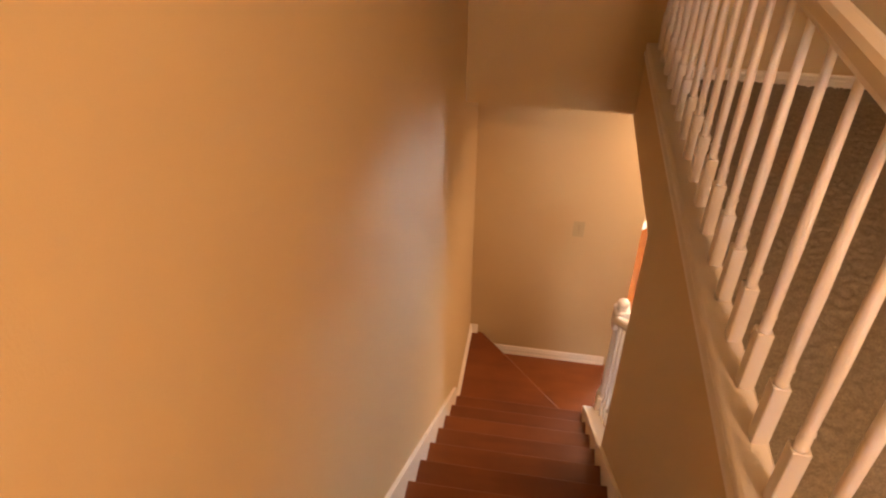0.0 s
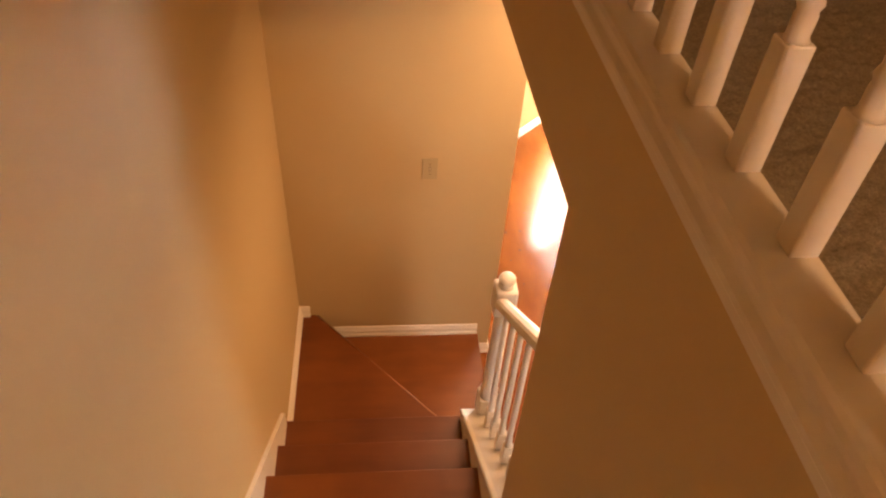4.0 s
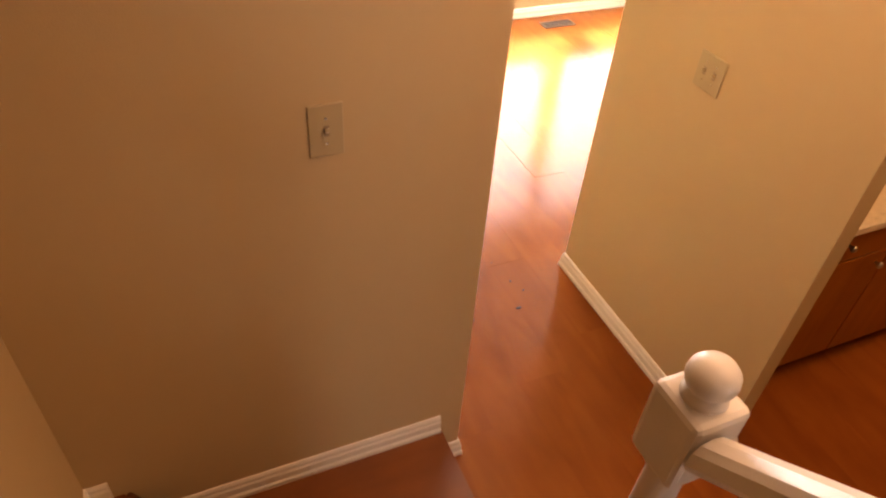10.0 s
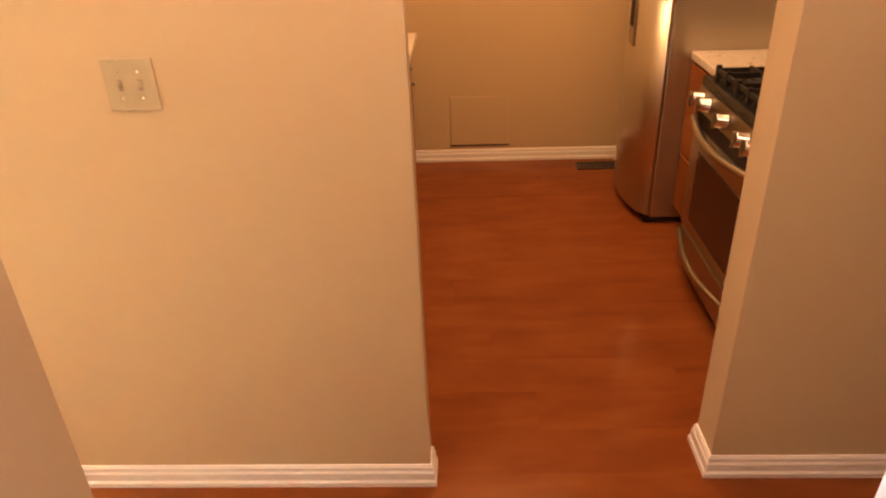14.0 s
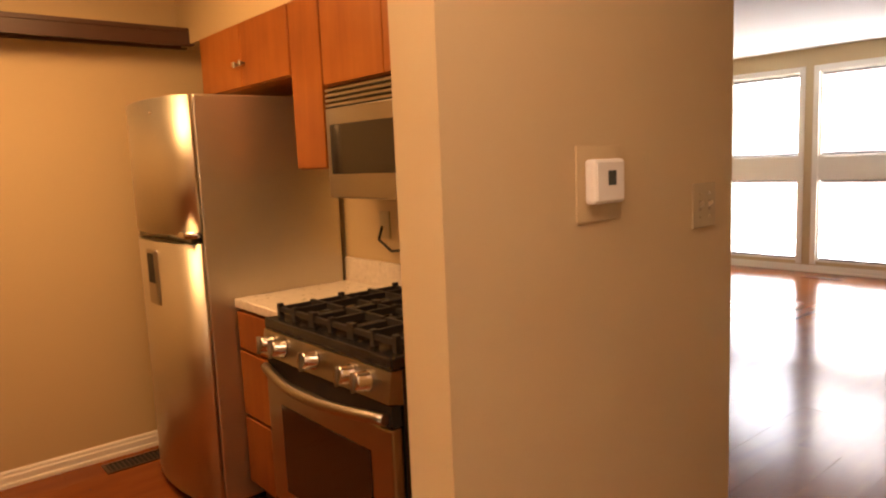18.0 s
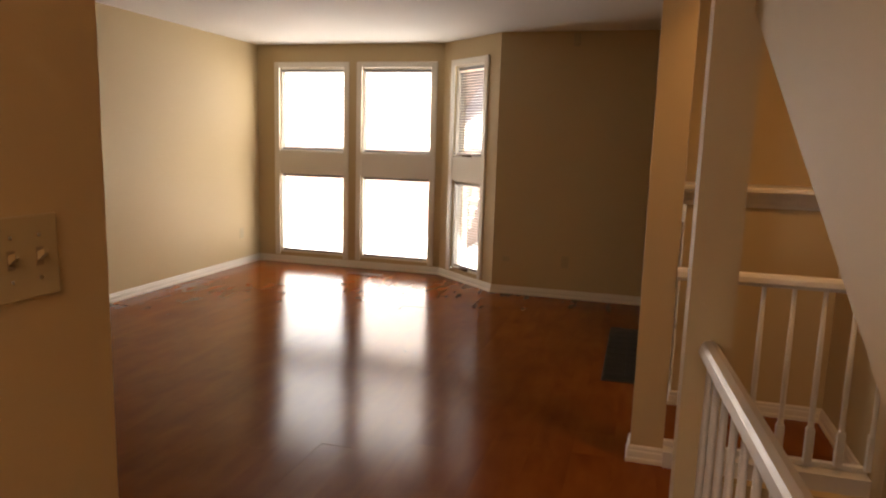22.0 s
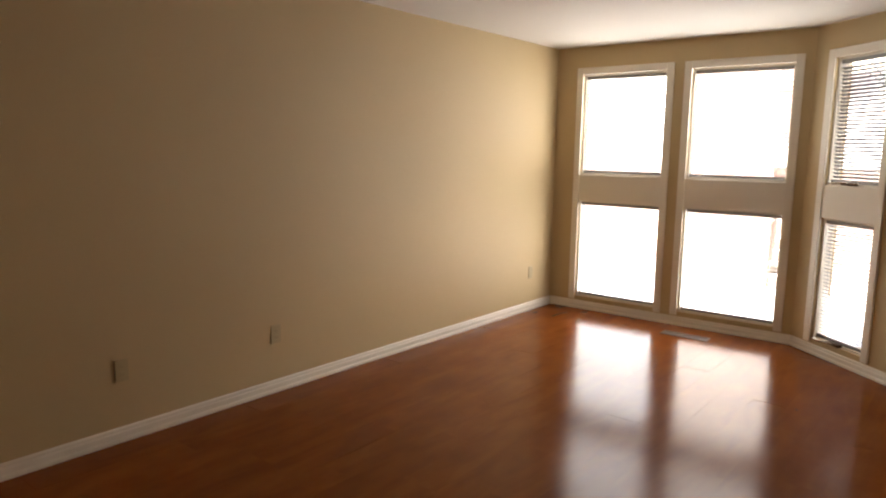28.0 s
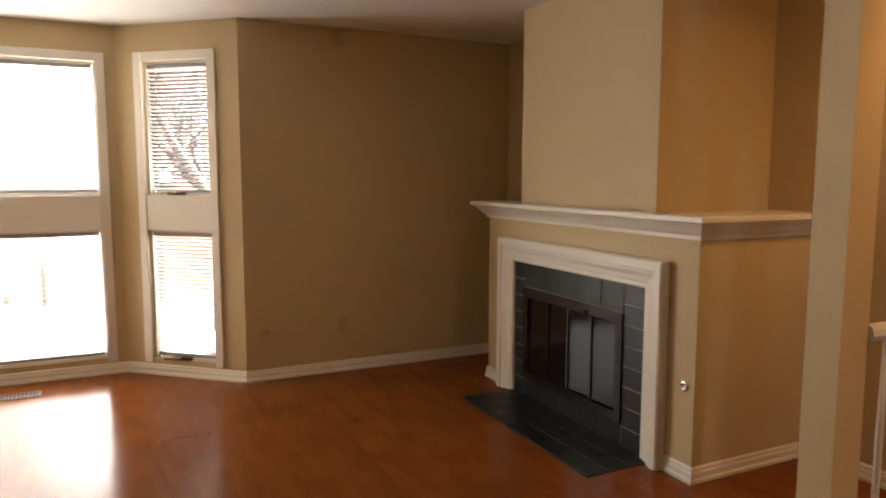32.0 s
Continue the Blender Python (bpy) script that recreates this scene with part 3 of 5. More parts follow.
def turned(h, base, r=0.0155, block=0.024):
    """A turned baluster: square foot, vase and slim round shaft."""
    bm = boxed(-block, block, -block, block, 0, base, bevel=0.003)
    sh = lathe([(block * 0.93, base), (block * 0.74, base + 0.005), (block * 0.76, base + 0.028), (block * 0.66, base + 0.032), (block * 0.86, base + 0.040), (block * 0.68, base + 0.048), (block * 0.70, base + 0.09), (block * 0.76, base + 0.22), (r * 0.8, h)], steps=12)
    me = bpy.data.meshes.new("tmp")
    sh.to_mesh(me)
    sh.free()
    bm.from_mesh(me)
    bpy.data.meshes.remove(me)
    return bm


RAILP = [(-0.031, -0.012), (-0.024, -0.028), (0.024, -0.028), (0.031, -0.012), (0.026, 0.010), (0.018, 0.022), (0.0, 0.027), (-0.018, 0.022), (-0.026, 0.010)]


def rail(points):
    """A moulded handrail through (x, y, z) points that lie in one upright plane."""
    bm = bmesh.new()
    rings = []
    for i, p in enumerate(points):
        p = Vector(p)
        d = Vector(points[min(i + 1, len(points) - 1)]) - Vector(points[max(i - 1, 0)])
        flat = Vector((d.x, d.y, 0)).normalized()
        side = Vector((-flat.y, flat.x, 0))
        rings.append([bm.verts.new(p + side * u + Vector((0, 0, v))) for u, v in RAILP])
    n = len(RAILP)
    for a, b in zip(rings, rings[1:]):
        for j in range(n):
            bm.faces.new((a[j], a[(j + 1) % n], b[(j + 1) % n], b[j]))
    bm.faces.new(rings[0]), bm.faces.new(rings[-1])
    bmesh.ops.recalc_face_normals(bm, faces=bm.faces)
    return bm


# railing at the foot of the stairs
XB = 0.948
low_rail = thing("stair_railing", (XB, YN, 0.5), "white painted stair railing with turned balusters and ball-capped newel", "railing")
NY, XN = -0.886, 0.966
child("newel_base", boxed(XN - 0.045, XN + 0.045, NY - 0.045, NY + 0.045, 0.0, 0.80, bevel=0.006), RAIL, low_rail)
child("newel_shaft", lathe([(0.043, 0.80), (0.028, 0.82), (0.042, 0.85), (0.031, 0.88), (0.036, 0.95), (0.031, 1.15), (0.028, 1.36), (0.038, 1.375), (0.028, 1.39)], XN, NY, 0, 20), RAIL, low_rail)
child("newel_block", boxed(XN - 0.045, XN + 0.045, NY - 0.045, NY + 0.045, 1.385, 1.525, bevel=0.010), RAIL, low_rail)
child("newel_cap", lathe([(0.033, 1.523), (0.028, 1.530), (0.0235, 1.535), (0.022, 1.538), (0.027, 1.543), (0.032, 1.550), (0.0345, 1.560), (0.0325, 1.571), (0.025, 1.581), (0.014, 1.587), (0.003, 1.589)], XN, NY, 0, 24), RAIL, low_rail)
zr = 1.478
child("handrail", rail([(XB, -0.935, zr), (XB, YV + 0.01, zr + (-0.935 - YV) * SL)]), RAIL, low_rail)
child("curb_cap", prism([(YN + 0.005, CB), (YN + 0.005, CB + 0.032), (YV, CB + 0.032 + (YN - YV) * SL), (YV, CB + (YN - YV) * SL)], "x", XR - 0.022, XH + 0.02), RAIL, low_rail, "white painted sloping curb cap")
for i in range(6):
    y = -1.04 - i * 0.107
    foot = CB + 0.032 + (YN - y) * SL
    head = zr + (-0.935 - y) * SL - 0.02
    ob = part("baluster", turned(head - foot, 0.13, 0.0135, 0.0175), RAIL, low_rail)
    ob.location = Vector((XB, y, foot)) - low_rail.location

# guard rail of the upper landing
up_rail = thing("landing_railing", (0.95, -0.66, ZU), "white painted landing railing with turned balusters", "railing")
BAL0, BALS = -0.720, 0.150
UY0, UY1 = YN - 12 * T - 0.1, -0.645
child("curb_cap", prism([(0.866, ZC - 0.026), (0.862, ZC - 0.021), (0.861, ZC - 0.012), (0.864, ZC - 0.004), (0.871, ZC), (0.940, ZC), (0.945, ZC - 0.005), (0.945, ZC - 0.026)], "y", UY0, UY1), RAIL, up_rail, "white painted curb cap")
child("apron", prism([(XR - 0.0005, ZC - 0.084), (0.866, ZC - 0.082), (0.865, ZC - 0.062), (XR - 0.0005, ZC - 0.060)], "y", UY0, UY1), RAIL, up_rail, "white apron board below the cap")
child("moulding", prism([(XR - 0.0005, ZC - 0.060), (0.861, ZC - 0.059), (0.857, ZC - 0.052), (0.858, ZC - 0.044), (0.863, ZC - 0.038), (0.866, ZC - 0.034), (0.867, ZC - 0.027), (0.9, ZC - 0.027)], "y", UY0, UY1), RAIL, up_rail, "white rounded moulding below the cap")
child("handrail", rail([(0.922, YN - 12 * T - 0.05, ZC + 0.76), (0.922, UY1, ZC + 0.76)]), RAIL, up_rail)
child("newel", boxed(0.897, 0.987, YN - 12 * T - 0.15, YN - 12 * T - 0.05, ZU - 0.02, ZU + 1.05, bevel=0.008), RAIL, up_rail)
bal_mesh = mesh_of("baluster", turned(0.735, 0.165, 0.0105, 0.0172), RAIL)
for i in range(21):
    ob = new("baluster", bal_mesh)
    ob.parent = up_rail
    ob.location = Vector((0.922, BAL0 - i * BALS, ZC)) - up_rail.location

# posts and guards round the lower stairwell
structure("post_living", boxed(1.094, 1.239, -4.66, -4.53, 0, CEIL), PAINT, "square beige post at the living room", "post")
baseboard("baseboard_post", [(1.094, -4.66), (1.239, -4.66), (1.239, -4.53), (1.094, -4.53)][::-1])
structure("post_hall", boxed(0.975, 1.108, -3.70, -3.55, -0.2, CEIL), PAINT, "beige wall post at the lower stairs", "post")
baseboard("baseboard_post_hall", [(1.002, YE), (1.142, -3.54), (1.142, -3.71), (1.03, -3.71)][::-1])
structure("curb_well", prism([(0.96, -3.548), (1.141, -3.548), (1.001, YE), (0.90, YE)], "z", -0.25, 0.086), WHITE, "low white curb beside the lower stairs", "curb")
hall_rail = thing("hall_railing", (1.05, -2.6, 0.10), "white painted guard railing beside the lower stairs", "railing")
child("curb_cap", prism([(0.985, -3.548), (1.09, -3.548), (0.97, YE), (0.868, YE)], "z", 0.0865, 0.105), RAIL, hall_rail)
child("handrail", rail([(1.038, -3.548, 0.842), (0.916, YE, 0.842)]), RAIL, hall_rail)
hb = mesh_of("baluster", turned(0.715, 0.14, 0.0115, 0.0165), RAIL)
for i in range(13):
    ob = new("baluster", hb)
    ob.parent = hall_rail
    ob.location = Vector((1.032 - 0.0085 * i, -3.54 + i * 0.13, 0.105)) - hall_rail.location
far_rail = thing("well_railing", (0.6, -4.56, 0.0), "white painted guard railing at the living room edge", "railing")
child("curb_cap", boxed(0.0, 1.093, -4.595, -4.565, 0.076, 0.104, bevel=0.005), RAIL, far_rail)
child("curb", boxed(0.0, 1.093, -4.58, -4.50, 0.0, 0.076), RAIL, far_rail)
child("trim", boxed(0.0, 1.0, -4.444, -4.429, -0.20, -0.15, bevel=0.004), WHITE, far_rail)
child("handrail", rail([(0.13, -4.54, 0.90), (1.093, -4.54, 0.90)]), RAIL, far_rail)
fb = mesh_of("baluster", turned(0.78, 0.16, 0.0115, 0.0165), RAIL)
for i in range(7):
    ob = new("baluster", fb)
    ob.parent = far_rail
    ob.location = Vector((0.975 - i * 0.12, -4.54, 0.104)) - far_rail.location
well = thing("lower_staircase", (0.5, -3.3, -0.25), "dark cherry wood stairs going down under the flight", "staircase")
for k in range(9):
    child("tread", boxed(0.0, XH, -3.3 + k * T - 0.02, -3.3 + (k + 1) * T, -0.226 - (k + 1) * R - 0.03, -0.226 - (k + 1) * R), TREAD, well)
    child("riser", boxed(0.0, XH, -3.3 + k * T - 0.02, -3.3 + k * T, -0.226 - (k + 1) * R, -0.226 - k * R - 0.03 * (k > 0)), TREAD, well)

# ---------------------------------------------------------------- windows


def slat(width, tilt):
    """One gently crowned blind slat along +x."""
    bm = bmesh.new()
    c, d = math.cos(radians(tilt)), math.sin(radians(tilt))
    prof = [(-0.017, 0.0), (-0.009, 0.0022), (0.0, 0.003), (0.009, 0.0022), (0.017, 0.0), (0.009, 0.001), (0.0, 0.0017), (-0.009, 0.001)]
    ends = [[bm.verts.new((x, u * c - v * d, u * d + v * c)) for u, v in prof] for x in (0, width)]
    for i in range(8):
        j = (i + 1) % 8
        bm.faces.new((ends[0][i], ends[0][j], ends[1][j], ends[1][i]))
    bm.faces.new(ends[0]), bm.faces.new(ends[1])
    bmesh.ops.recalc_face_normals(bm, faces=bm.faces)
    return bm


def window(name, m, a, b, z0, z1, label, blinds=True, crank=False, cased=True):
    """A window in a wall opening from a to b along the wall: frame, pane, sill and blind."""
    ob = new(name)
    ob.matrix_world = m @ pose(a, 0, z0)
    tagged(ob, label, "window", kind="structure")
    w, h = b - a, z1 - z0
    bm = bmesh.new()
    f = 0.015
    box(bm, 0, f, -0.11, -0.02, 0, h), box(bm, w - f, w, -0.11, -0.02, 0, h), box(bm, f, w - f, -0.11, -0.02, 0, f), box(bm, f, w - f, -0.11, -0.02, h - f, h)
    part("window_frame", bm, WHITE, ob, "white window frame")
    pn = part("pane", boxed(f, w - f, -0.075, -0.07, f, h - f), PANE, ob, "clear glass pane")
    pn.visible_shadow = False
    if blinds:
        me = mesh_of("slat", slat(w - 2 * f - 0.01, 28 if crank else 6), BLIND)
        z = f + 0.045
        while z < h - f - 0.04:
            sl = new("slat", me)
            sl.parent = ob
            sl.location = (f + 0.005, -0.047, z)
            z += 0.027 if crank else 0.036
        for x in (0.16, 0.84):
            part("ladder_cord", boxed(w * x - 0.001, w * x + 0.001, -0.031, -0.029, f + 0.02, h - f - 0.03), BLIND, ob)
        part("blind_headrail", boxed(f + 0.004, w - f - 0.004, -0.06, -0.03, h - f - 0.03, h - f - 0.002, bevel=0.002), BLIND, ob)
        part("blind_bottom_rail", boxed(f + 0.004, w - f - 0.004, -0.056, -0.034, f + 0.001, f + 0.026, bevel=0.003), BLIND, ob)
    if crank:
        part("crank_base", boxed(w * 0.40, w * 0.66, -0.02, 0.014, 0.004, 0.026, bevel=0.005), VENT, ob, "grey metal crank base")
        part("crank_arm", tube([(w * 0.52, 0.01, 0.02), (w * 0.56, 0.035, 0.026), (w * 0.74, 0.050, 0.018), (w * 0.79, 0.054, 0.034)], 0.009, 8), CHROME, ob, "grey metal crank arm")
    return ob


for mat4, (a, b), crank in ((WINM, W1, False), (WINM, W2, False), (BAYM, W3, True)):
    nm = "window_casement" if crank else "window_picture"
    window(nm + "_low", mat4, a, b, ZB, ZM0, "tall white-framed window with open white mini blind", crank=crank)
    window(nm + "_high", mat4, a, b, ZM1, ZT, "tall white-framed upper window with open white mini blind", crank=crank)
    # casing round the pair, and the white panel between
    cs = new("window_casing")
    cs.matrix_world = mat4 @ pose(a, 0, 0)
    tagged(cs, "white moulded casing round a pair of stacked windows", "window casing", kind="structure")
    w = b - a
    part("side_casing", boxed(-0.062, 0.0, 0.0, 0.016, 0.089, ZT + 0.062, bevel=0.004), WHITE, cs)
    part("side_casing", boxed(w, w + 0.062, 0.0, 0.016, 0.089, ZT + 0.062, bevel=0.004), WHITE, cs)
    part("head_casing", boxed(0.0, w, 0.0, 0.016, ZT, ZT + 0.062, bevel=0.004), WHITE, cs)
    part("mid_panel", boxed(0.0, w, -0.02, 0.010, ZM0, ZM1, bevel=0.004), WHITE, cs, "white panel between upper and lower window")
window("window_upper", UPM, UW[0], UW[1], UW[2], UW[3], "white-framed unseen window, added to bring daylight to the upper landing", blinds=False)
for mat4, (a, b) in ((DBM, D1), (DNM, D2), (DNM, D3)):
    window("window_dining", mat4, a, b, *DZ, "bright white-framed dining room window", blinds=False)
    cs = new("window_casing")
    cs.matrix_world = mat4 @ pose(a, 0, 0)
    tagged(cs, "white casing round a dining room window", "window casing", kind="structure")
    w = b - a
    part("side_casing", boxed(-0.06, 0.0, 0.0, 0.016, DZ[0] - 0.06, DZ[1] + 0.06, bevel=0.004), WHITE, cs)
    part("side_casing", boxed(w, w + 0.06, 0.0, 0.016, DZ[0] - 0.06, DZ[1] + 0.06, bevel=0.004), WHITE, cs)
    part("head_casing", boxed(0.0, w, 0.0, 0.016, DZ[1], DZ[1] + 0.06, bevel=0.004), WHITE, cs)
    part("sill", boxed(0.0, w, 0.0, 0.022, DZ[0] - 0.06, DZ[0], bevel=0.004), WHITE, cs)

# ---------------------------------------------------------------- fireplace
XF = 1.029
fp = thing("fireplace", (XF - 0.3, -6.47, 0), "beige chimney breast with white mantel, slate surround and black glass-door firebox", "fireplace")
FY0, FY1 = -6.925, -5.683      # slate panel
FZ = 0.878
OY0, OY1, OZ0, OZ1 = -6.81, -5.853, 0.125, 0.72   # firebox opening
bm = prism([(-7.276, 0), (FY0, 0), (FY0, FZ), (FY1, FZ), (FY1, 0), (-5.354, 0), (-5.354, 1.16), (-7.276, 1.16)], "x", 0.25, XF)
child("lower_breast", bm, PAINT, fp, "beige painted lower breast")
child("upper_breast", boxed(0.25, XF, -6.862, -5.643, 1.2555, CEIL), PAINT, fp, "beige painted upper breast")
MANT = [(u * 0.76, v) for u, v in [(0.0, 1.145), (0.02, 1.145), (0.024, 1.165), (0.05, 1.175), (0.07, 1.195), (0.085, 1.205), (0.105, 1.222), (0.13, 1.228), (0.136, 1.232), (0.136, 1.25), (0.13, 1.256), (0.0, 1.256)]]
mb = along([(0.53, -7.276), (XF, -7.276), (XF, -5.354), (0.25, -5.354)][::-1], MANT)
child("mantel_moulding", mb, WHITE, fp, "white moulded mantel")
child("mantel_shelf", boxed(0.25, XF, -7.276, -5.354, 1.232, 1.2545), WHITE, fp, "white mantel top")
# picture-frame moulding round the slate, mitred
SUR = [(0.0, -0.004), (0.0, 0.012), (0.010, 0.019), (0.028, 0.019), (0.034, 0.024), (0.060, 0.030), (0.082, 0.042), (0.100, 0.044), (0.104, 0.053), (0.142, 0.053), (0.150, 0.046), (0.150, -0.004)]
bm = along([(FY0, 0.0), (FY0, FZ), (FY1, FZ), (FY1, 0.0)], SUR)
for vert in bm.verts:
    vert.co = (XF + 0.004 + vert.co.z, vert.co.x, vert.co.y)
bmesh.ops.recalc_face_normals(bm, faces=bm.faces)
child("surround_moulding", bm, WHITE, fp, "white moulded fireplace surround")
child("breast_baseboard", along([(XF, FY1 + 0.15), (XF, -5.354), (0.25, -5.354)][::-1], BASE), WHITE, fp, "white moulded baseboard")
child("breast_baseboard", along([(XF, FY0 - 0.15), (XF, -7.276), (0.53, -7.276)], BASE), WHITE, fp, "white moulded baseboard")
bm = bmesh.new()
box(bm, XF - 0.03, XF - 0.0025, FY0, OY0, 0, FZ), box(bm, XF - 0.03, XF - 0.0025, OY1, FY1, 0, FZ), box(bm, XF - 0.03, XF - 0.0025, OY0, OY1, OZ1, FZ), box(bm, XF - 0.03, XF - 0.0025, OY0, OY1, 0, OZ0)
child("tile_backing", bm, GROUT, fp, "grey grout behind the slate tiles")


def tile(parent, x0, x1, y0, y1, z0, z1):
    return child("tile", boxed(x0, x1, y0, y1, z0, z1, bevel=0.002), SLATE, parent)


g = 0.0028
for i in range(8):     # side columns
    za, zb = i * FZ / 8, (i + 1) * FZ / 8
    tile(fp, XF - 0.02, XF, OY1 + g, FY1 - g, za + g, zb - g)
    tile(fp, XF - 0.02, XF, FY0 + g, OY0 - g, za + g, zb - g)
TW = (OY1 - OY0) / 5
for i in range(5):     # rows above and below the opening
    ya, yb = OY0 + i * TW, OY0 + (i + 1) * TW
    tile(fp, XF - 0.02, XF, ya + g / 2, yb - g / 2, OZ1 + g, FZ - g)
    tile(fp, XF - 0.02, XF, ya + g / 2, yb - g / 2, g, OZ0 - g)
child("firebox", boxed(0.63, XF - 0.045, OY0 - 0.02, OY1 + 0.02, OZ0 - 0.01, OZ1 + 0.01), BLACK, fp, "black metal firebox")
bm = bmesh.new()
box(bm, XF - 0.03, XF + 0.012, OY0, OY0 + 0.05, OZ0, OZ1), box(bm, XF - 0.03, XF + 0.012, OY1 - 0.05, OY1, OZ0, OZ1), box(bm, XF - 0.03, XF + 0.012, OY0 + 0.05, OY1 - 0.05, OZ1 - 0.06, OZ1), box(bm, XF - 0.03, XF + 0.012, OY0 + 0.05, OY1 - 0.05, OZ0, OZ0 + 0.05)
door = child("door_surround", bm, BLACK, fp, "black metal door surround")
n = 4
wl = (OY1 - OY0 - 0.1) / n
for i in range(n):
    ya = OY0 + 0.05 + i * wl
    turn = radians((0.0, 0.0, 6.0, 4.0)[i])
    hinge = Vector((XF - 0.004, ya + wl / 2, 0))
    spin = Matrix.Translation(hinge - fp.location) @ Matrix.Rotation(turn, 4, 'Z') @ Matrix.Translation(fp.location - hinge)
    leaf = child("glass_door", boxed(XF - 0.012, XF - 0.004, ya + 0.012, ya + wl - 0.012, OZ0 + 0.06, OZ1 - 0.07), FIREGLASS, fp, "smoked glass folding door leaf")
    bm = bmesh.new()
    box(bm, XF - 0.016, XF + 0.004, ya + 0.001, ya + 0.012, OZ0 + 0.052, OZ1 - 0.062), box(bm, XF - 0.016, XF + 0.004, ya + wl - 0.012, ya + wl - 0.001, OZ0 + 0.052, OZ1 - 0.062)
    stile = child("door_stile", bm, BLACK, fp, "black door stile")
    leaf.data.transform(spin), stile.data.transform(spin)
child("door_handle", boxed(XF + 0.006, XF + 0.03, -6.19, -6.15, 0.66, 0.685, bevel=0.004), BLACK, fp)
child("gas_key_plate", lathe([(0.027, 0), (0.027, 0.004), (0.022, 0.007), (0.008, 0.007), (0.006, 0.003)], 0, 0, 0, 20), CHROME, fp, "round chrome gas key plate")
kp = [o for o in fp.children if o.name.startswith("gas_key_plate")][0]
kp.data.transform(Matrix.Translation(Vector((XF, -5.414, 0.452)) - fp.location) @ Matrix.Rotation(radians(90), 4, 'Y') @ Matrix.Translation(fp.location))
hearth = thing("hearth", (1.23, -6.28, 0), "flush dark slate tile hearth in the wood floor", "hearth")
child("grout_bed", boxed(XF - 0.02, 1.432, -6.939, -5.613, -0.012, 0.003), SLATE, hearth, "dark grout bed")
for i in range(3):
    for j in range(9):
        tile(hearth, XF + i * 0.133 + g, XF + (i + 1) * 0.133 - g, -6.939 + j * 0.147 + g, -6.939 + (j + 1) * 0.147 - g, -0.01, 0.006)

# ---------------------------------------------------------------- floor boards
BW, BL = 0.192, 1.2
boards = structure("floor_boards", boxed(5.0, 5.01, -8.6, -8.59, -0.014, -0.0125), FLOOR, "cherry laminate floor, semi-gloss, running through all rooms", "floor")
bm = boxed(-BW / 2 + 0.00008, BW / 2 - 0.00008, -BL / 2 + 0.00008, BL / 2 - 0.00008, -0.011, 0.0)
board_mesh = mesh_of("floor_board", bm, FLOOR)


def clipped(x0, x1, y0, y1):
    bmx = boxed(x0, x1, y0, y1, -0.011, 0.0)
    ob = new("floor_board", mesh_of("floor_board", bmx, FLOOR))
    ob.parent = boards


uneven = random.Random(21)


def lay(x0, x1, y0, y1, shift=0):
    nx = int(math.ceil((x1 - x0) / BW))
    for i in range(nx):
        xa, xb = x0 + i * BW, min(x0 + (i + 1) * BW, x1)
        y = y0 - ((i * 0.437 + shift) % 1.0) * BL
        while y < y1:
            ya, yb = max(y, y0), min(y + BL, y1)
            if yb - ya > 0.02:
                if xb - xa > BW - 1e-6 and yb - ya > BL - 1e-6:
                    ob = new("floor_board", board_mesh)
                    ob.parent = boards
                    ob.location = ((xa + xb) / 2, (ya + yb) / 2, 0)
                    ob.rotation_euler = (radians(uneven.gauss(0, 0.05)), radians(uneven.gauss(0, 0.12)), 0)
                else:
                    clipped(xa + 0.00008, xb - 0.00008, ya + 0.00008, yb - 0.00008)
            y += BL


lay(1.12, 2.08, -4.52, 2.0, 0.2)
lay(1.0, 1.12, -4.52, 0.0, 0.6)
lay(2.08, XK, -1.99, 0.66, 0.5)
lay(1.0, 2.08, 2.0, 3.7, 0.1)
lay(2.08, 4.7, 0.66, 3.7, 0.9)
lay(2.08, XL, -8.8, -2.0, 0.3)
lay(0.16, 2.08, -8.0, -4.52, 0.7)

# ---------------------------------------------------------------- kitchen
KB = -1.96          # back of the appliance run, before it is set against the wall
before = set(bpy.data.objects)


def cabinet_door(parent, x0, x1, z0, z1, y, knob=None, name="door"):
    """A flat framed door on a front at y, facing +y."""
    d = child(name, boxed(x0 + 0.002, x1 - 0.002, y, y + 0.019, z0 + 0.002, z1 - 0.002, bevel=0.003), CABINET, parent, "cherry wood " + name)
    if knob:
        k = part("knob", lathe([(0.006, 0), (0.006, 0.012), (0.013, 0.018), (0.014, 0.024), (0.008, 0.03)], 0, 0, 0, 14), STEELH, d, "round nickel knob")
        k.data.transform(Matrix.Translation(Vector((knob[0], y + 0.019, knob[1])) - parent.location) @ Matrix.Rotation(radians(-90), 4, 'X'))
    return d


# refrigerator
fr = thing("refrigerator", (3.99, -1.58, 0), "stainless steel top-freezer refrigerator with curved doors beside the range", "refrigerator")
FX0, FX1, FB, FF, FTOP, FS = 3.672, 4.34, -1.93, -1.30, 1.71, 1.148
child("cabinet_body", boxed(FX0, FX1, FB, FF, 0.035, FTOP, bevel=0.008), STEEL, fr, "stainless steel side panels")
child("plinth", boxed(FX0 + 0.01, FX1 - 0.01, FB + 0.05, FF + 0.03, 0.012, 0.034), BLACK, fr)


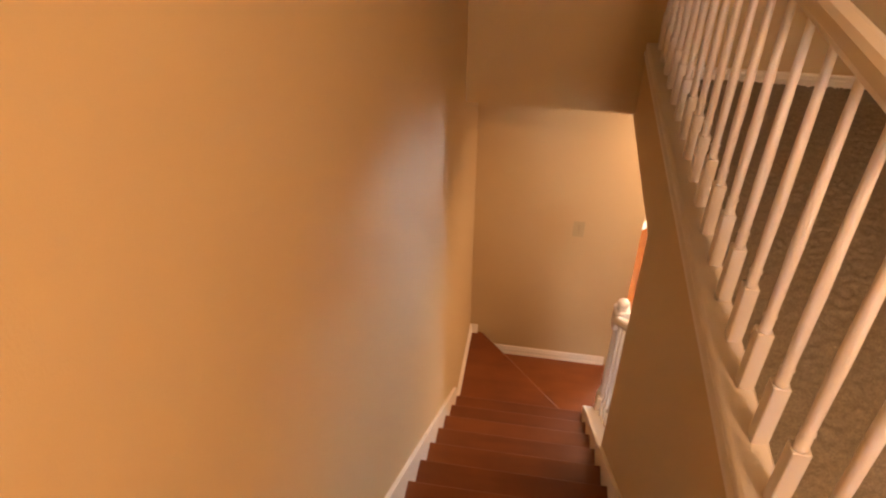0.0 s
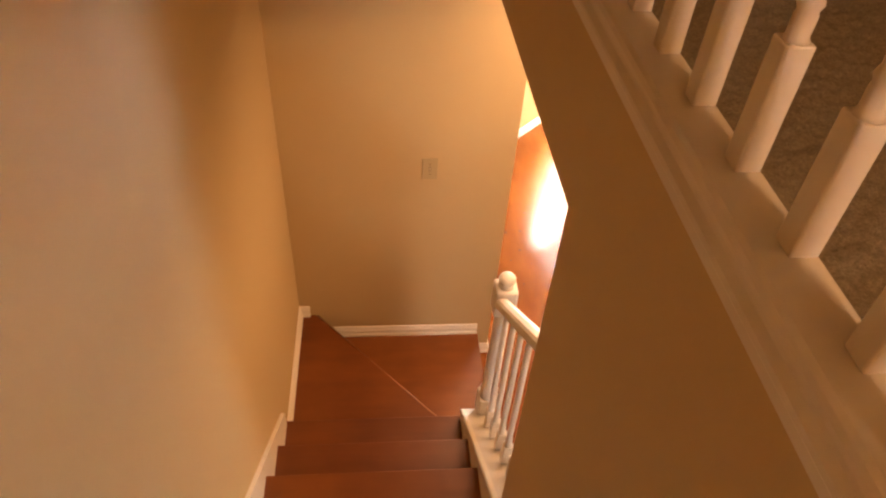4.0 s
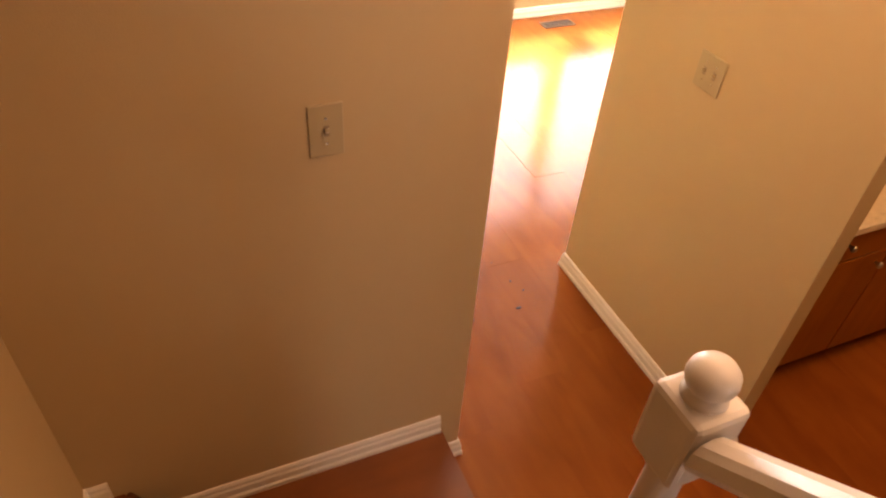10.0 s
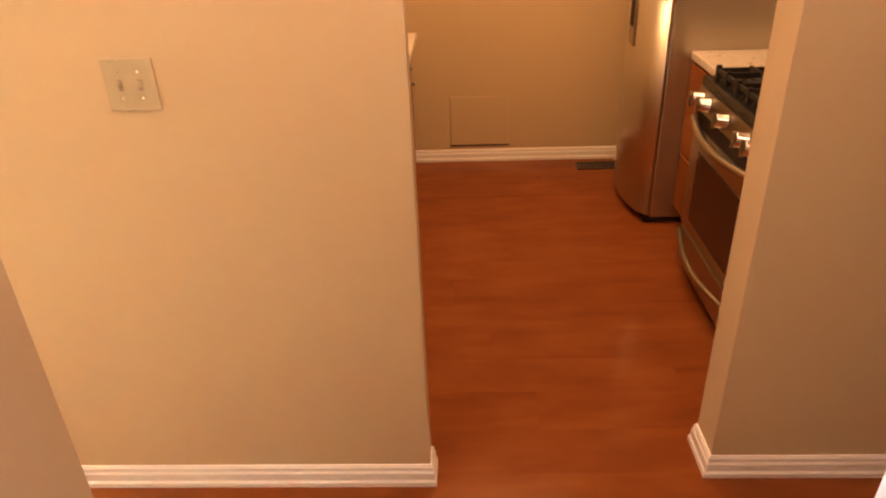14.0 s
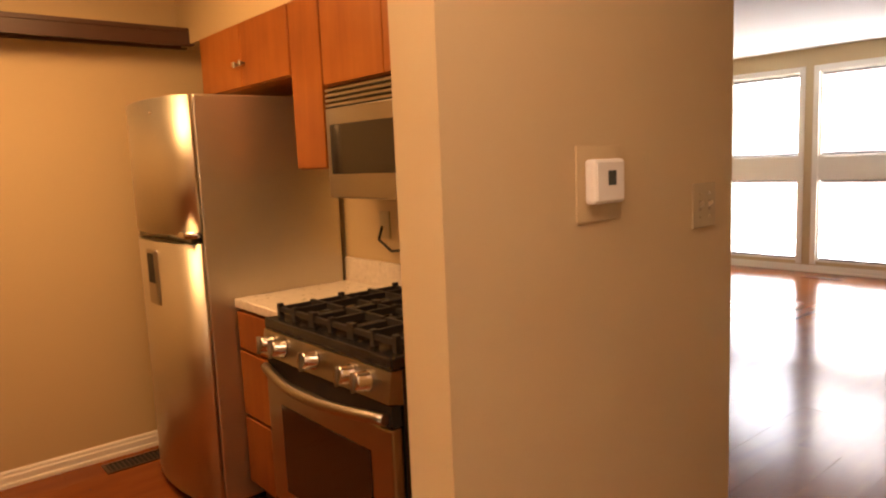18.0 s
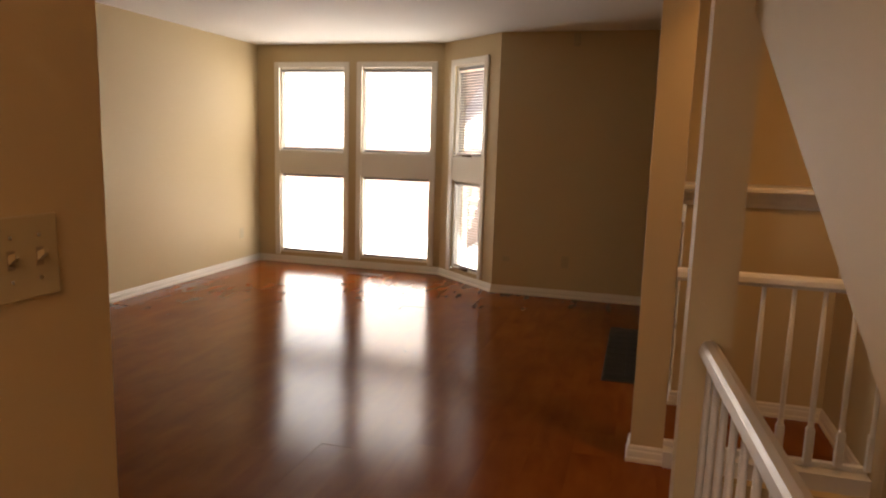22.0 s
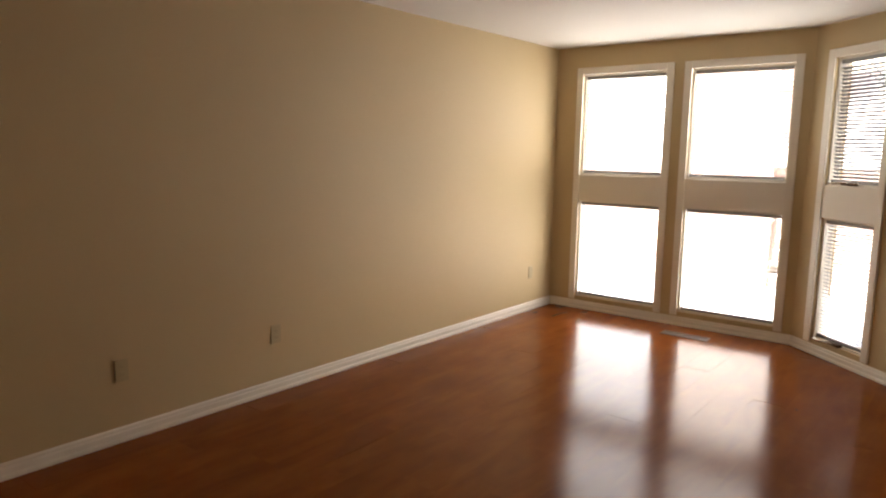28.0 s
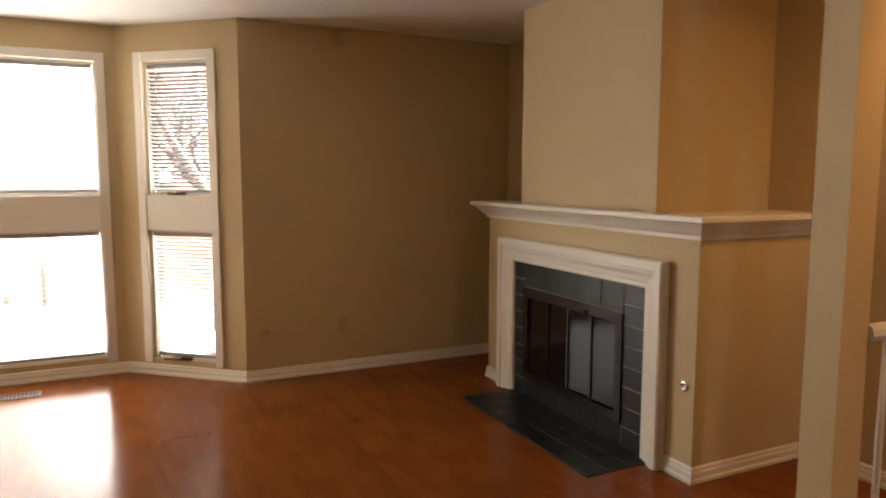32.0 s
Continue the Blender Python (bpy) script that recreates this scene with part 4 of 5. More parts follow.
def bowed(x0, x1, y, z0, z1, bulge=0.055, edge=0.045, steps=12):
    """A door with a gently bowed front facing +y and rounded side edges."""
    pts = []
    for i in range(steps + 1):
        u = i / steps
        e = min(u, 1 - u) / 0.06
        rim = 1 - math.sqrt(max(0, 1 - (1 - min(1, e)) ** 2)) if e < 1 else 0
        pts.append((x0 + u * (x1 - x0), y + edge * (1 - rim * 0.7) + bulge * (1 - (2 * u - 1) ** 2)))
    outline = [(x0, y), *pts, (x1, y)]
    bm = prism(outline, "z", z0, z1)
    for f in bm.faces:
        f.smooth = len(f.verts) == 4
    return bm


child("freezer_door", bowed(FX0, FX1, FF + 0.004, FS + 0.018, FTOP - 0.004), STEEL, fr, "bowed stainless freezer door")
child("fridge_door", bowed(FX0, FX1, FF + 0.004, 0.05, FS - 0.018), STEEL, fr, "bowed stainless fridge door")
child("door_gap", boxed(FX0 + 0.01, FX1 - 0.01, FF + 0.002, FF + 0.045, FS - 0.018, FS + 0.018), BLACK, fr, "black handle recess between the doors")
child("freezer_grip", bowed(FX0, FX0 + 0.24, FF + 0.01, FS + 0.004, FS + 0.03, 0.01, 0.052), CHROME, fr, "bright grip strip")
child("water_dispenser", boxed(3.93, 4.05, FF + 0.085, FF + 0.112, 0.86, 1.10, bevel=0.012), STEELH, fr, "grey recessed dispenser plate")
child("dispenser_recess", boxed(3.95, 4.03, FF + 0.1105, FF + 0.1125, 0.955, 1.08), DARK, fr)
child("badge", boxed(3.86, 3.91, FF + 0.094, FF + 0.097, 1.645, 1.655), CHROME, fr)
for fx in (FX0 + 0.05, FX1 - 0.05):
    child("foot", lathe([(0.02, 0), (0.02, 0.02), (0.012, 0.022), (0.012, 0.036)], fx, FF + 0.01, 0, 12), CHROME, fr)
    child("foot", lathe([(0.02, 0), (0.02, 0.02), (0.012, 0.022), (0.012, 0.036)], fx, FB + 0.06, 0, 12), CHROME, fr)

# range
RX0, RX1, RF = 2.475, 3.235, -1.335
rg = thing("gas_range", ((RX0 + RX1) / 2, -1.64, 0), "stainless steel gas range with black cooktop, iron grates and five knobs", "range")
child("body", boxed(RX0, RX1, KB + 0.02, RF - 0.02, 0.03, 0.857), BLACK, rg, "black range body")
for fx in (RX0 + 0.05, RX1 - 0.05):
    child("foot", boxed(fx - 0.02, fx + 0.02, RF - 0.12, RF - 0.08, 0, 0.03), BLACK, rg)
    child("foot", boxed(fx - 0.02, fx + 0.02, KB + 0.08, KB + 0.12, 0, 0.03), BLACK, rg)
child("cooktop", boxed(RX0, RX1, KB + 0.02, RF + 0.012, 0.857, 0.893, bevel=0.006), BLACK, rg, "black enamel cooktop")
child("control_panel", prism([(RF - 0.02, 0.757), (RF + 0.03, 0.768), (RF + 0.014, 0.855), (RF - 0.02, 0.855)], "x", RX0, RX1), STEELH, rg, "sloped stainless control panel")
for i, kx in enumerate((0.07, 0.155, 0.36, 0.57, 0.655)):
    x = RX1 - kx
    kn = child("control_knob", lathe([(0.031, 0), (0.031, 0.007), (0.027, 0.010), (0.026, 0.044), (0.022, 0.048)], 0, 0, 0, 24), CHROME, rg, "round stainless control knob")
    kn.data.transform(Matrix.Translation(Vector((x, RF + 0.023, 0.812)) - rg.location) @ Matrix.Rotation(radians(-80), 4, 'X') @ Matrix.Translation(rg.location))
    part("grip", boxed(x - 0.004, x + 0.004, RF + 0.062, RF + 0.079, 0.788, 0.848, bevel=0.002), STEELH, kn)
    kn.children[0].data.transform(Matrix.Translation(-rg.location))
child("vent_gap", boxed(RX0 + 0.01, RX1 - 0.01, RF - 0.018, RF + 0.014, 0.694, 0.756), DARK, rg, "black vent slot")
dr = child("oven_door", boxed(RX0 + 0.004, RX1 - 0.004, RF - 0.018, RF + 0.022, 0.235, 0.692, bevel=0.008), STEELH, rg, "stainless oven door")
child("oven_window", boxed(RX0 + 0.11, RX1 - 0.11, RF + 0.0215, RF + 0.025, 0.29, 0.605, bevel=0.002), DARKGLASS, rg, "black oven window")
hp = []
for i in range(13):
    u = i / 12
    hp.append((RX0 + 0.02 + u * (RX1 - RX0 - 0.04), RF + 0.028 + 0.05 * math.sin(math.pi * u), 0.722 - 0.012 * math.sin(math.pi * u)))
child("oven_handle", tube(hp, 0.018, 10), STEELH, rg, "bowed stainless oven handle")
child("drawer", boxed(RX0 + 0.004, RX1 - 0.004, RF - 0.018, RF + 0.02, 0.05, 0.225, bevel=0.008), STEELH, rg, "stainless storage drawer")
hp = [(x, y - 0.004, z - 0.525) for x, y, z in hp]
child("drawer_handle", tube(hp, 0.012, 10), STEELH, rg, "bowed stainless drawer handle")


def grate(x0, x1):
    bm = bmesh.new()
    t, z0, z1 = 0.006, 0.913, 0.930
    ya, yb = KB + 0.09, RF - 0.035
    for x in (x0, x1):
        box(bm, x - t, x + t, ya, yb, z0, z1)
    for y in (ya, (ya + yb) / 2, yb):
        box(bm, x0, x1, y - t, y + t, z0, z1)
    xm = (x0 + x1) / 2
    box(bm, xm - t, xm + t, ya, yb, z0 + 0.002, z1 + 0.008)
    for y in ((3 * ya + yb) / 4, (ya + 3 * yb) / 4):
        box(bm, x0, x1, y - t, y + t, z0 + 0.002, z1 + 0.008)
    for x in (x0, xm, x1):
        for y in (ya, (ya + yb) / 2, yb):
            box(bm, x - 0.009, x + 0.009, y - 0.009, y + 0.009, 0.892, z1 + 0.012)
    return bm


w3g = (RX1 - RX0 - 0.06) / 3
for i in range(3):
    child("grate", grate(RX0 + 0.03 + i * w3g + 0.008, RX0 + 0.03 + (i + 1) * w3g - 0.008), IRON, rg, "black cast-iron grate")
for bx in (RX0 + 0.15, RX1 - 0.15):
    for by in (KB + 0.2, RF - 0.16):
        child("burner", lathe([(0.05, 0.893), (0.05, 0.902), (0.034, 0.904), (0.034, 0.914), (0.03, 0.917)], bx, by, 0, 18), IRON, rg, "black burner cap")
child("burner", lathe([(0.045, 0.893), (0.045, 0.902), (0.03, 0.904), (0.03, 0.914), (0.026, 0.917)], (RX0 + RX1) / 2, (KB + RF) / 2, 0, 18), IRON, rg, "black burner cap")

# microwave over the range
mw = thing("microwave", (2.85, -1.8, 1.292), "stainless over-range microwave with a black window", "microwave")
MX0, MX1, MF, MZ0, MZ1 = 2.467, 3.225, -1.645, 1.292, 1.694
child("case", boxed(MX0, MX1, KB + 0.005, MF, MZ0, MZ1), STEELH, mw, "stainless case")
child("door", boxed(MX0 + 0.17, MX1, MF, MF + 0.03, MZ0 + 0.002, MZ1 - 0.075, bevel=0.006), STEELH, mw, "stainless microwave door")
child("door_window", boxed(MX0 + 0.23, MX1 - 0.03, MF + 0.029, MF + 0.033, MZ0 + 0.09, MZ1 - 0.135, bevel=0.002), DARKGLASS, mw, "black microwave window")
child("control_strip", boxed(MX0, MX0 + 0.168, MF, MF + 0.028, MZ0 + 0.002, MZ1 - 0.075, bevel=0.004), BLACK, mw, "black control strip")
child("vent_back", boxed(MX0, MX1, MF, MF + 0.012, MZ1 - 0.072, MZ1 - 0.002), DARK, mw, "black vent recess")
for i in range(4):
    child("vent_louver", boxed(MX0, MX1, MF + 0.012, MF + 0.026, MZ1 - 0.070 + i * 0.018, MZ1 - 0.061 + i * 0.018), STEELH, mw)
child("handle", tube([(MX0 + 0.20, MF + 0.03, MZ0 + 0.05), (MX0 + 0.20, MF + 0.055, MZ0 + 0.07), (MX0 + 0.20, MF + 0.055, MZ1 - 0.14), (MX0 + 0.20, MF + 0.03, MZ1 - 0.12)], 0.009, 8), STEELH, mw)

# cabinets on the appliance side
bc = thing("base_cabinet", (3.48, -1.66, 0), "cherry wood base cabinet with three drawers between range and refrigerator", "base cabinet")
child("body", boxed(RX1 + 0.004, FX0 - 0.008, KB + 0.01, -1.425, 0.10, 0.857), CABINET, bc)
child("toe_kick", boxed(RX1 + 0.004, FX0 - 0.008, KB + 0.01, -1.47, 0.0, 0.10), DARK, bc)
for z0, z1 in ((0.69, 0.845), (0.41, 0.68), (0.115, 0.40)):
    cabinet_door(bc, RX1 + 0.006, FX0 - 0.01, z0, z1, -1.425, name="drawer")
bc2 = thing("base_cabinet", (2.37, -1.66, 0), "cherry wood base cabinet between range and wall", "base cabinet")
child("body", boxed(2.10, RX0 - 0.004, KB + 0.01, -1.58, 0.10, 0.857), CABINET, bc2)
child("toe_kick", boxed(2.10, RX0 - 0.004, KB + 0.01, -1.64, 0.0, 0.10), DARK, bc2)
cabinet_door(bc2, 2.102, RX0 - 0.008, 0.12, 0.845, -1.58)
for nm, xa, xb in (("countertop", RX1 + 0.003, FX0 - 0.006), ("countertop", 2.094, RX0 - 0.003)):
    ct = thing(nm, ((xa + xb) / 2, -1.66, 0.857), "short speckled white countertop beside the range", "countertop")
    child("slab", boxed(xa, xb, KB + 0.005, -1.40 if xa > 3 else -1.55, 0.857, 0.895, bevel=0.006), COUNTER, ct)
    child("backsplash", boxed(xa, xb, KB + 0.005, KB + 0.025, 0.895, 1.0, bevel=0.004), COUNTER, ct)
sp = thing("backsplash_panel", (2.9, KB, 0.95), "speckled white splash panel behind the range", "backsplash")
child("panel", boxed(RX0, RX1, KB + 0.003, KB + 0.018, 0.893, 1.0), COUNTER, sp)
oc = thing("range_cord", (3.36, KB + 0.02, 1.2), "black appliance cord and outlet on the kitchen wall", "cord")
child("plate", boxed(3.33, 3.40, KB + 0.001, KB + 0.008, 1.10, 1.215, bevel=0.002), PLASTIC, oc)
child("cord", tube([(3.365, KB + 0.02, 1.15), (3.35, KB + 0.05, 1.10), (3.25, KB + 0.06, 1.06), (3.1, KB + 0.05, 1.08), (3.0, KB + 0.04, 1.2)], 0.006, 8), BLACK, oc)
ZK = 2.04
uc = thing("wall_cabinet", (3.35, -1.8, 1.402), "narrow cherry wood wall cabinet beside the microwave", "wall cabinet", "kitchen wall cabinets")
child("body", boxed(MX1 + 0.006, 3.46, KB + 0.005, -1.634, 1.402, ZK), CABINET, uc)
cabinet_door(uc, MX1 + 0.008, 3.458, 1.404, ZK, -1.634)
uc = thing("wall_cabinet", (2.85, -1.8, 1.66), "wide cherry wood wall cabinet above the microwave", "wall cabinet", "kitchen wall cabinets")
child("body", boxed(MX0, MX1 + 0.002, KB + 0.005, -1.634, 1.698, ZK), CABINET, uc)
cabinet_door(uc, MX0, (MX0 + MX1) / 2, 1.70, ZK, -1.634)
cabinet_door(uc, (MX0 + MX1) / 2, MX1 + 0.001, 1.70, ZK, -1.634)
uc = thing("wall_cabinet", (3.9, -1.8, 1.765), "cherry wood wall cabinet above the refrigerator", "wall cabinet", "kitchen wall cabinets")
child("body", boxed(3.465, 4.345, KB + 0.005, -1.634, 1.765, ZK), CABINET, uc)
cabinet_door(uc, 3.467, 3.895, 1.767, ZK, -1.634, (3.865, 1.865))
cabinet_door(uc, 3.895, 4.343, 1.767, ZK, -1.634, (3.925, 1.865))
for ob in set(bpy.data.objects) - before:      # the run stands against the back wall
    if ob.parent is None:
        ob.location += Vector((0.13, KS - KB, 0))
slab("soffit_kitchen", XTB + 0.001, XK, KS, KS + 0.33, ZK + 0.004, CEIL, PAINT, "beige soffit above the wall cabinets", "soffit")

# cabinets on the other side
for xa, xb in ((2.20, 2.74), (2.74, 3.29), (3.29, 3.84), (3.84, 4.39)):
    b2 = thing("base_cabinet", ((xa + xb) / 2, 0.25, 0), "dark cherry wood base cabinet with a panelled door", "base cabinet", "kitchen base cabinets")
    child("body", boxed(xa, xb, -0.155, 0.65, 0.10, 0.857), CABINET, b2)
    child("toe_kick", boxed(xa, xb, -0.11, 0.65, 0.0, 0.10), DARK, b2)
    dd = child("door", boxed(xa + 0.004, xb - 0.004, -0.174, -0.155, 0.12, 0.68, bevel=0.003), CABINET, b2)
    dw = child("drawer", boxed(xa + 0.004, xb - 0.004, -0.174, -0.155, 0.69, 0.845, bevel=0.003), CABINET, b2)
    for owner, kx, kz in ((dd, xb - 0.05, 0.63), (dw, (xa + xb) / 2, 0.77)):
        k = part("knob", lathe([(0.006, 0), (0.006, 0.012), (0.013, 0.018), (0.014, 0.024), (0.008, 0.03)], 0, 0, 0, 14), STEELH, owner, "round nickel knob")
        k.data.transform(Matrix.Translation(Vector((kx, -0.174, kz)) - b2.location) @ Matrix.Rotation(radians(90), 4, 'X'))
ct = thing("countertop", (3.17, 0.25, 0.857), "long speckled white countertop with rounded edge", "countertop")
child("slab", boxed(2.118, 4.42, -0.215, 0.655, 0.857, 0.895, bevel=0.008), COUNTER, ct)
child("backsplash", boxed(2.118, 4.42, 0.635, 0.657, 0.895, 0.99, bevel=0.004), COUNTER, ct)
hd = thing("kitchen_sink", (2.75, 0.25, 0.895), "low black sink rim on the countertop", "sink")
child("rim", boxed(2.45, 3.05, 0.0, 0.45, 0.895, 0.905, bevel=0.004), BLACK, hd)
child("basin", boxed(2.49, 3.01, 0.04, 0.41, 0.905, 0.908), DARK, hd)

sh = thing("wall_shelf", (XK - 0.07, -1.0, 2.035), "long dark walnut wall shelf with a shaped end", "shelf")
child("board", boxed(XK - 0.15, XK, -1.81, 0.5, 2.097, 2.121, bevel=0.004), SHELFWOOD, sh)
child("lip", prism([(-1.81, 2.096), (-1.825, 2.080), (-1.81, 2.055), (-1.77, 2.033), (0.5, 2.033), (0.5, 2.096)], "x", XK - 0.15, XK - 0.128), SHELFWOOD, sh, "dark front lip with a curved end")
child("cleat", boxed(XK - 0.03, XK, -1.79, 0.5, 2.035, 2.096, bevel=0.004), SHELFWOOD, sh)
for y in (-1.80, -0.80, 0.05):
    child("bracket", prism([(XK, 2.122), (XK - 0.14, 2.122), (XK - 0.12, 2.155), (XK - 0.05, 2.185), (XK - 0.02, 2.245), (XK, 2.245)], "y", y - 0.012, y + 0.012), SHELFWOOD, sh)
ap = thing("access_panel", (XK, -0.56, 0.27), "flush beige access panel low on the kitchen wall", "access panel")
child("panel", boxed(XK - 0.006, XK, -0.745, -0.375, 0.11, 0.425, bevel=0.002), PAINT, ap)
child("shadow_gap", boxed(XK - 0.0065, XK, -0.75, -0.37, 0.103, 0.11), DARK, ap)


def register(name, x0, x1, y0, y1, label, slots=14, lengthwise=True):
    """A floor register: bronze rim and louvres over a dark box."""
    t = thing(name, ((x0 + x1) / 2, (y0 + y1) / 2, 0), label, "floor vent", "floor vents")
    child("duct", boxed(x0 + 0.012, x1 - 0.012, y0 + 0.012, y1 - 0.012, -0.008, 0.002), DARK, t)
    bm = bmesh.new()
    box(bm, x0, x1, y0, y0 + 0.014, 0.0, 0.006), box(bm, x0, x1, y1 - 0.014, y1, 0.0, 0.006)
    box(bm, x0, x0 + 0.014, y0 + 0.014, y1 - 0.014, 0.0, 0.006), box(bm, x1 - 0.014, x1, y0 + 0.014, y1 - 0.014, 0.0, 0.006)
    child("rim", bm, VENT, t, "bronze register rim")
    for i in range(slots):
        u = (i + 0.5) / slots
        if lengthwise:
            x = x0 + 0.014 + u * (x1 - x0 - 0.028)
            child("louvre", boxed(x - 0.003, x + 0.003, y0 + 0.014, y1 - 0.014, 0.002, 0.005), VENT, t)
        else:
            y = y0 + 0.014 + u * (y1 - y0 - 0.028)
            child("louvre", boxed(x0 + 0.014, x1 - 0.014, y - 0.003, y + 0.003, 0.002, 0.005), VENT, t)


register("floor_register", 4.575, 4.70, -1.475, -1.17, "bronze floor register by the kitchen wall", 13, False)
register("floor_register", 3.89, 4.275, -8.24, -8.12, "bronze floor register under the living room windows", 16)
register("floor_register", 3.36, 3.64, 3.25, 3.36, "bronze floor register under the dining window", 13)

# ---------------------------------------------------------------- switches, outlets, thermostat


def plate(name, m, w, h, mat, label, category, toggles=(), outlet=False):
    """A wall plate; m: origin at its centre, +z off the wall, +y up."""
    t = new(name)
    t.matrix_world = m
    tagged(t, label, category)
    part("cover", boxed(-w / 2, w / 2, -h / 2, h / 2, 0, 0.006, bevel=0.0025), mat, t)
    for x in toggles:
        part("slot", boxed(x - 0.006, x + 0.006, -0.013, 0.013, 0.006, 0.0066), SLOT, t)
        part("toggle", prism([(-0.006, 0.006), (0.007, 0.006), (0.012, 0.018), (0.005, 0.019)], "x", x - 0.004, x + 0.004), mat, t)
        for y in (-0.03, 0.03):
            part("screw", lathe([(0.003, 0.006), (0.003, 0.0072)], x, y, 0, 8), CHROME, t)
    if outlet:
        for y in (-0.02, 0.02):
            part("socket_face", boxed(-0.016, 0.016, y - 0.014, y + 0.014, 0.006, 0.0078, bevel=0.001), mat, t)
            part("socket_slots", box(boxed(-0.008, -0.005, y - 0.006, y + 0.006, 0.0079, 0.0083), 0.005, 0.008, y - 0.006, y + 0.006, 0.0079, 0.0083), SLOT, t)
    return t


def on_wall(x, y, z, facing):
    """A pose on a wall that faces '-x', '+x', '-y' or '+y'."""
    return pose(x, y, z, 90, 0, {"-y": 0, "+x": 90, "+y": 180, "-x": -90}[facing])


plate("light_switch", on_wall(0.721, 0, 1.440, "-y"), 0.076, 0.125, PLASTIC, "ivory single toggle switch plate on the stair wall", "light switch", (0.0,))
plate("double_light_switch", on_wall(XW, 0.268, 1.252, "-x"), 0.118, 0.12, PLASTIC, "ivory double toggle switch plate on the hall wall", "light switch", (-0.023, 0.023))
plate("double_light_switch", on_wall(XT, -2.10, 1.27, "-x"), 0.112, 0.116, PLASTIC, "ivory double toggle switch plate beside the thermostat", "light switch", (-0.023, 0.023))
for x, y, z, fc in ((XL, -4.18, 0.375, "-x"), (XL, -5.145, 0.368, "-x"), (XL, -8.12, 0.362, "-x"), (1.92, YR, 0.352, "+y"), (XT, -1.775, 0.385, "-x")):
    plate("wall_outlet", on_wall(x, y, z, fc), 0.072, 0.115, PLASTIC, "ivory duplex wall outlet above the baseboard", "outlet", outlet=True)
plate("cable_jack", on_wall(2.485, YR, 0.342, "+y"), 0.07, 0.05, PLASTIC, "small ivory cable jack plate", "jack")
sm = thing("wall_sensor", (1.92, YR, 2.39), "small beige sensor high on the wall", "sensor")
child("case", boxed(1.89, 1.95, YR, YR + 0.03, 2.335, 2.445, bevel=0.008), PLASTIC, sm)
th = new("thermostat")
th.matrix_world = on_wall(XT, -1.652, 1.357, "-x")
tagged(th, "white thermostat with grey display on a square wall plate", "thermostat")
part("back_plate", boxed(-0.075, 0.085, -0.090, 0.076, 0, 0.005, bevel=0.002), PAINT, th, "beige square back plate")
part("case", boxed(-0.050, 0.056, -0.050, 0.046, 0.005, 0.034, bevel=0.007), WPLASTIC, th, "white thermostat case")
part("front_lid", boxed(-0.044, 0.050, -0.044, 0.040, 0.034, 0.037, bevel=0.0014), WPLASTIC, th, "white raised front lid")
part("display", boxed(-0.008, 0.020, -0.011, 0.021, 0.0368, 0.0378), LCD, th, "grey display window")
ip = new("wall_plate")
ip.matrix_world = on_wall(XH, -1.668, 1.322, "+x")
tagged(ip, "polished nickel framed wall plate on the stair wall", "wall plate")
part("bezel", boxed(-0.027, 0.027, -0.048, 0.048, 0, 0.008, bevel=0.003), CHROME, ip, "polished nickel bezel")
part("face", boxed(-0.021, 0.021, -0.041, 0.041, 0.008, 0.0088), WPLASTIC, ip, "pale face")

# ceiling lamps (out of sight above)
for nm, x, y, z in (("kitchen_ceiling_light", 3.6, -0.85, CEIL), ("hall_ceiling_light", 1.5, -0.45, CEIL), ("upper_ceiling_light", 1.30, -4.75, TOPZ)):
    cl = thing(nm, (x, y, z), "round white flush ceiling light", "ceiling light")
    child("base", lathe([(0.16, z - 0.001), (0.16, z - 0.03), (0.15, z - 0.035)], x, y, 0, 28), WPLASTIC, cl)

# ---------------------------------------------------------------- scraps on the floors
crumbs = bmesh.new()
rnd = random.Random(5)
for cx, cy, n, sp in ((1.55, 1.25, 9, 0.22), (1.62, 0.75, 8, 0.2), (2.72, -5.77, 2, 0.05), (2.39, -4.58, 1, 0.02), (3.08, -6.93, 2, 0.12), (4.5, -1.0, 2, 0.1), (1.75, 1.9, 5, 0.2)):
    for i in range(n):
        x, y, s = cx + rnd.uniform(-sp, sp), cy + rnd.uniform(-sp, sp), rnd.uniform(0.004, 0.011)
        made = bmesh.ops.create_icosphere(crumbs, subdivisions=1, radius=s, matrix=Matrix.Translation((x, y, s * 0.3)) @ Matrix.Rotation(rnd.uniform(0, 3), 4, 'Z') @ Matrix.Diagonal((1.5, 0.8, 0.35, 1)))
deb = tagged(new("floor_debris", mesh_of("floor_debris", crumbs, DARK)), "scattered small dark crumbs on the wood floor", "debris", kind="stuff")

# ---------------------------------------------------------------- outdoors
slab("ground", -300, 300, -300, 300, -0.75, -0.55, SNOW, "snow-covered ground", "ground")


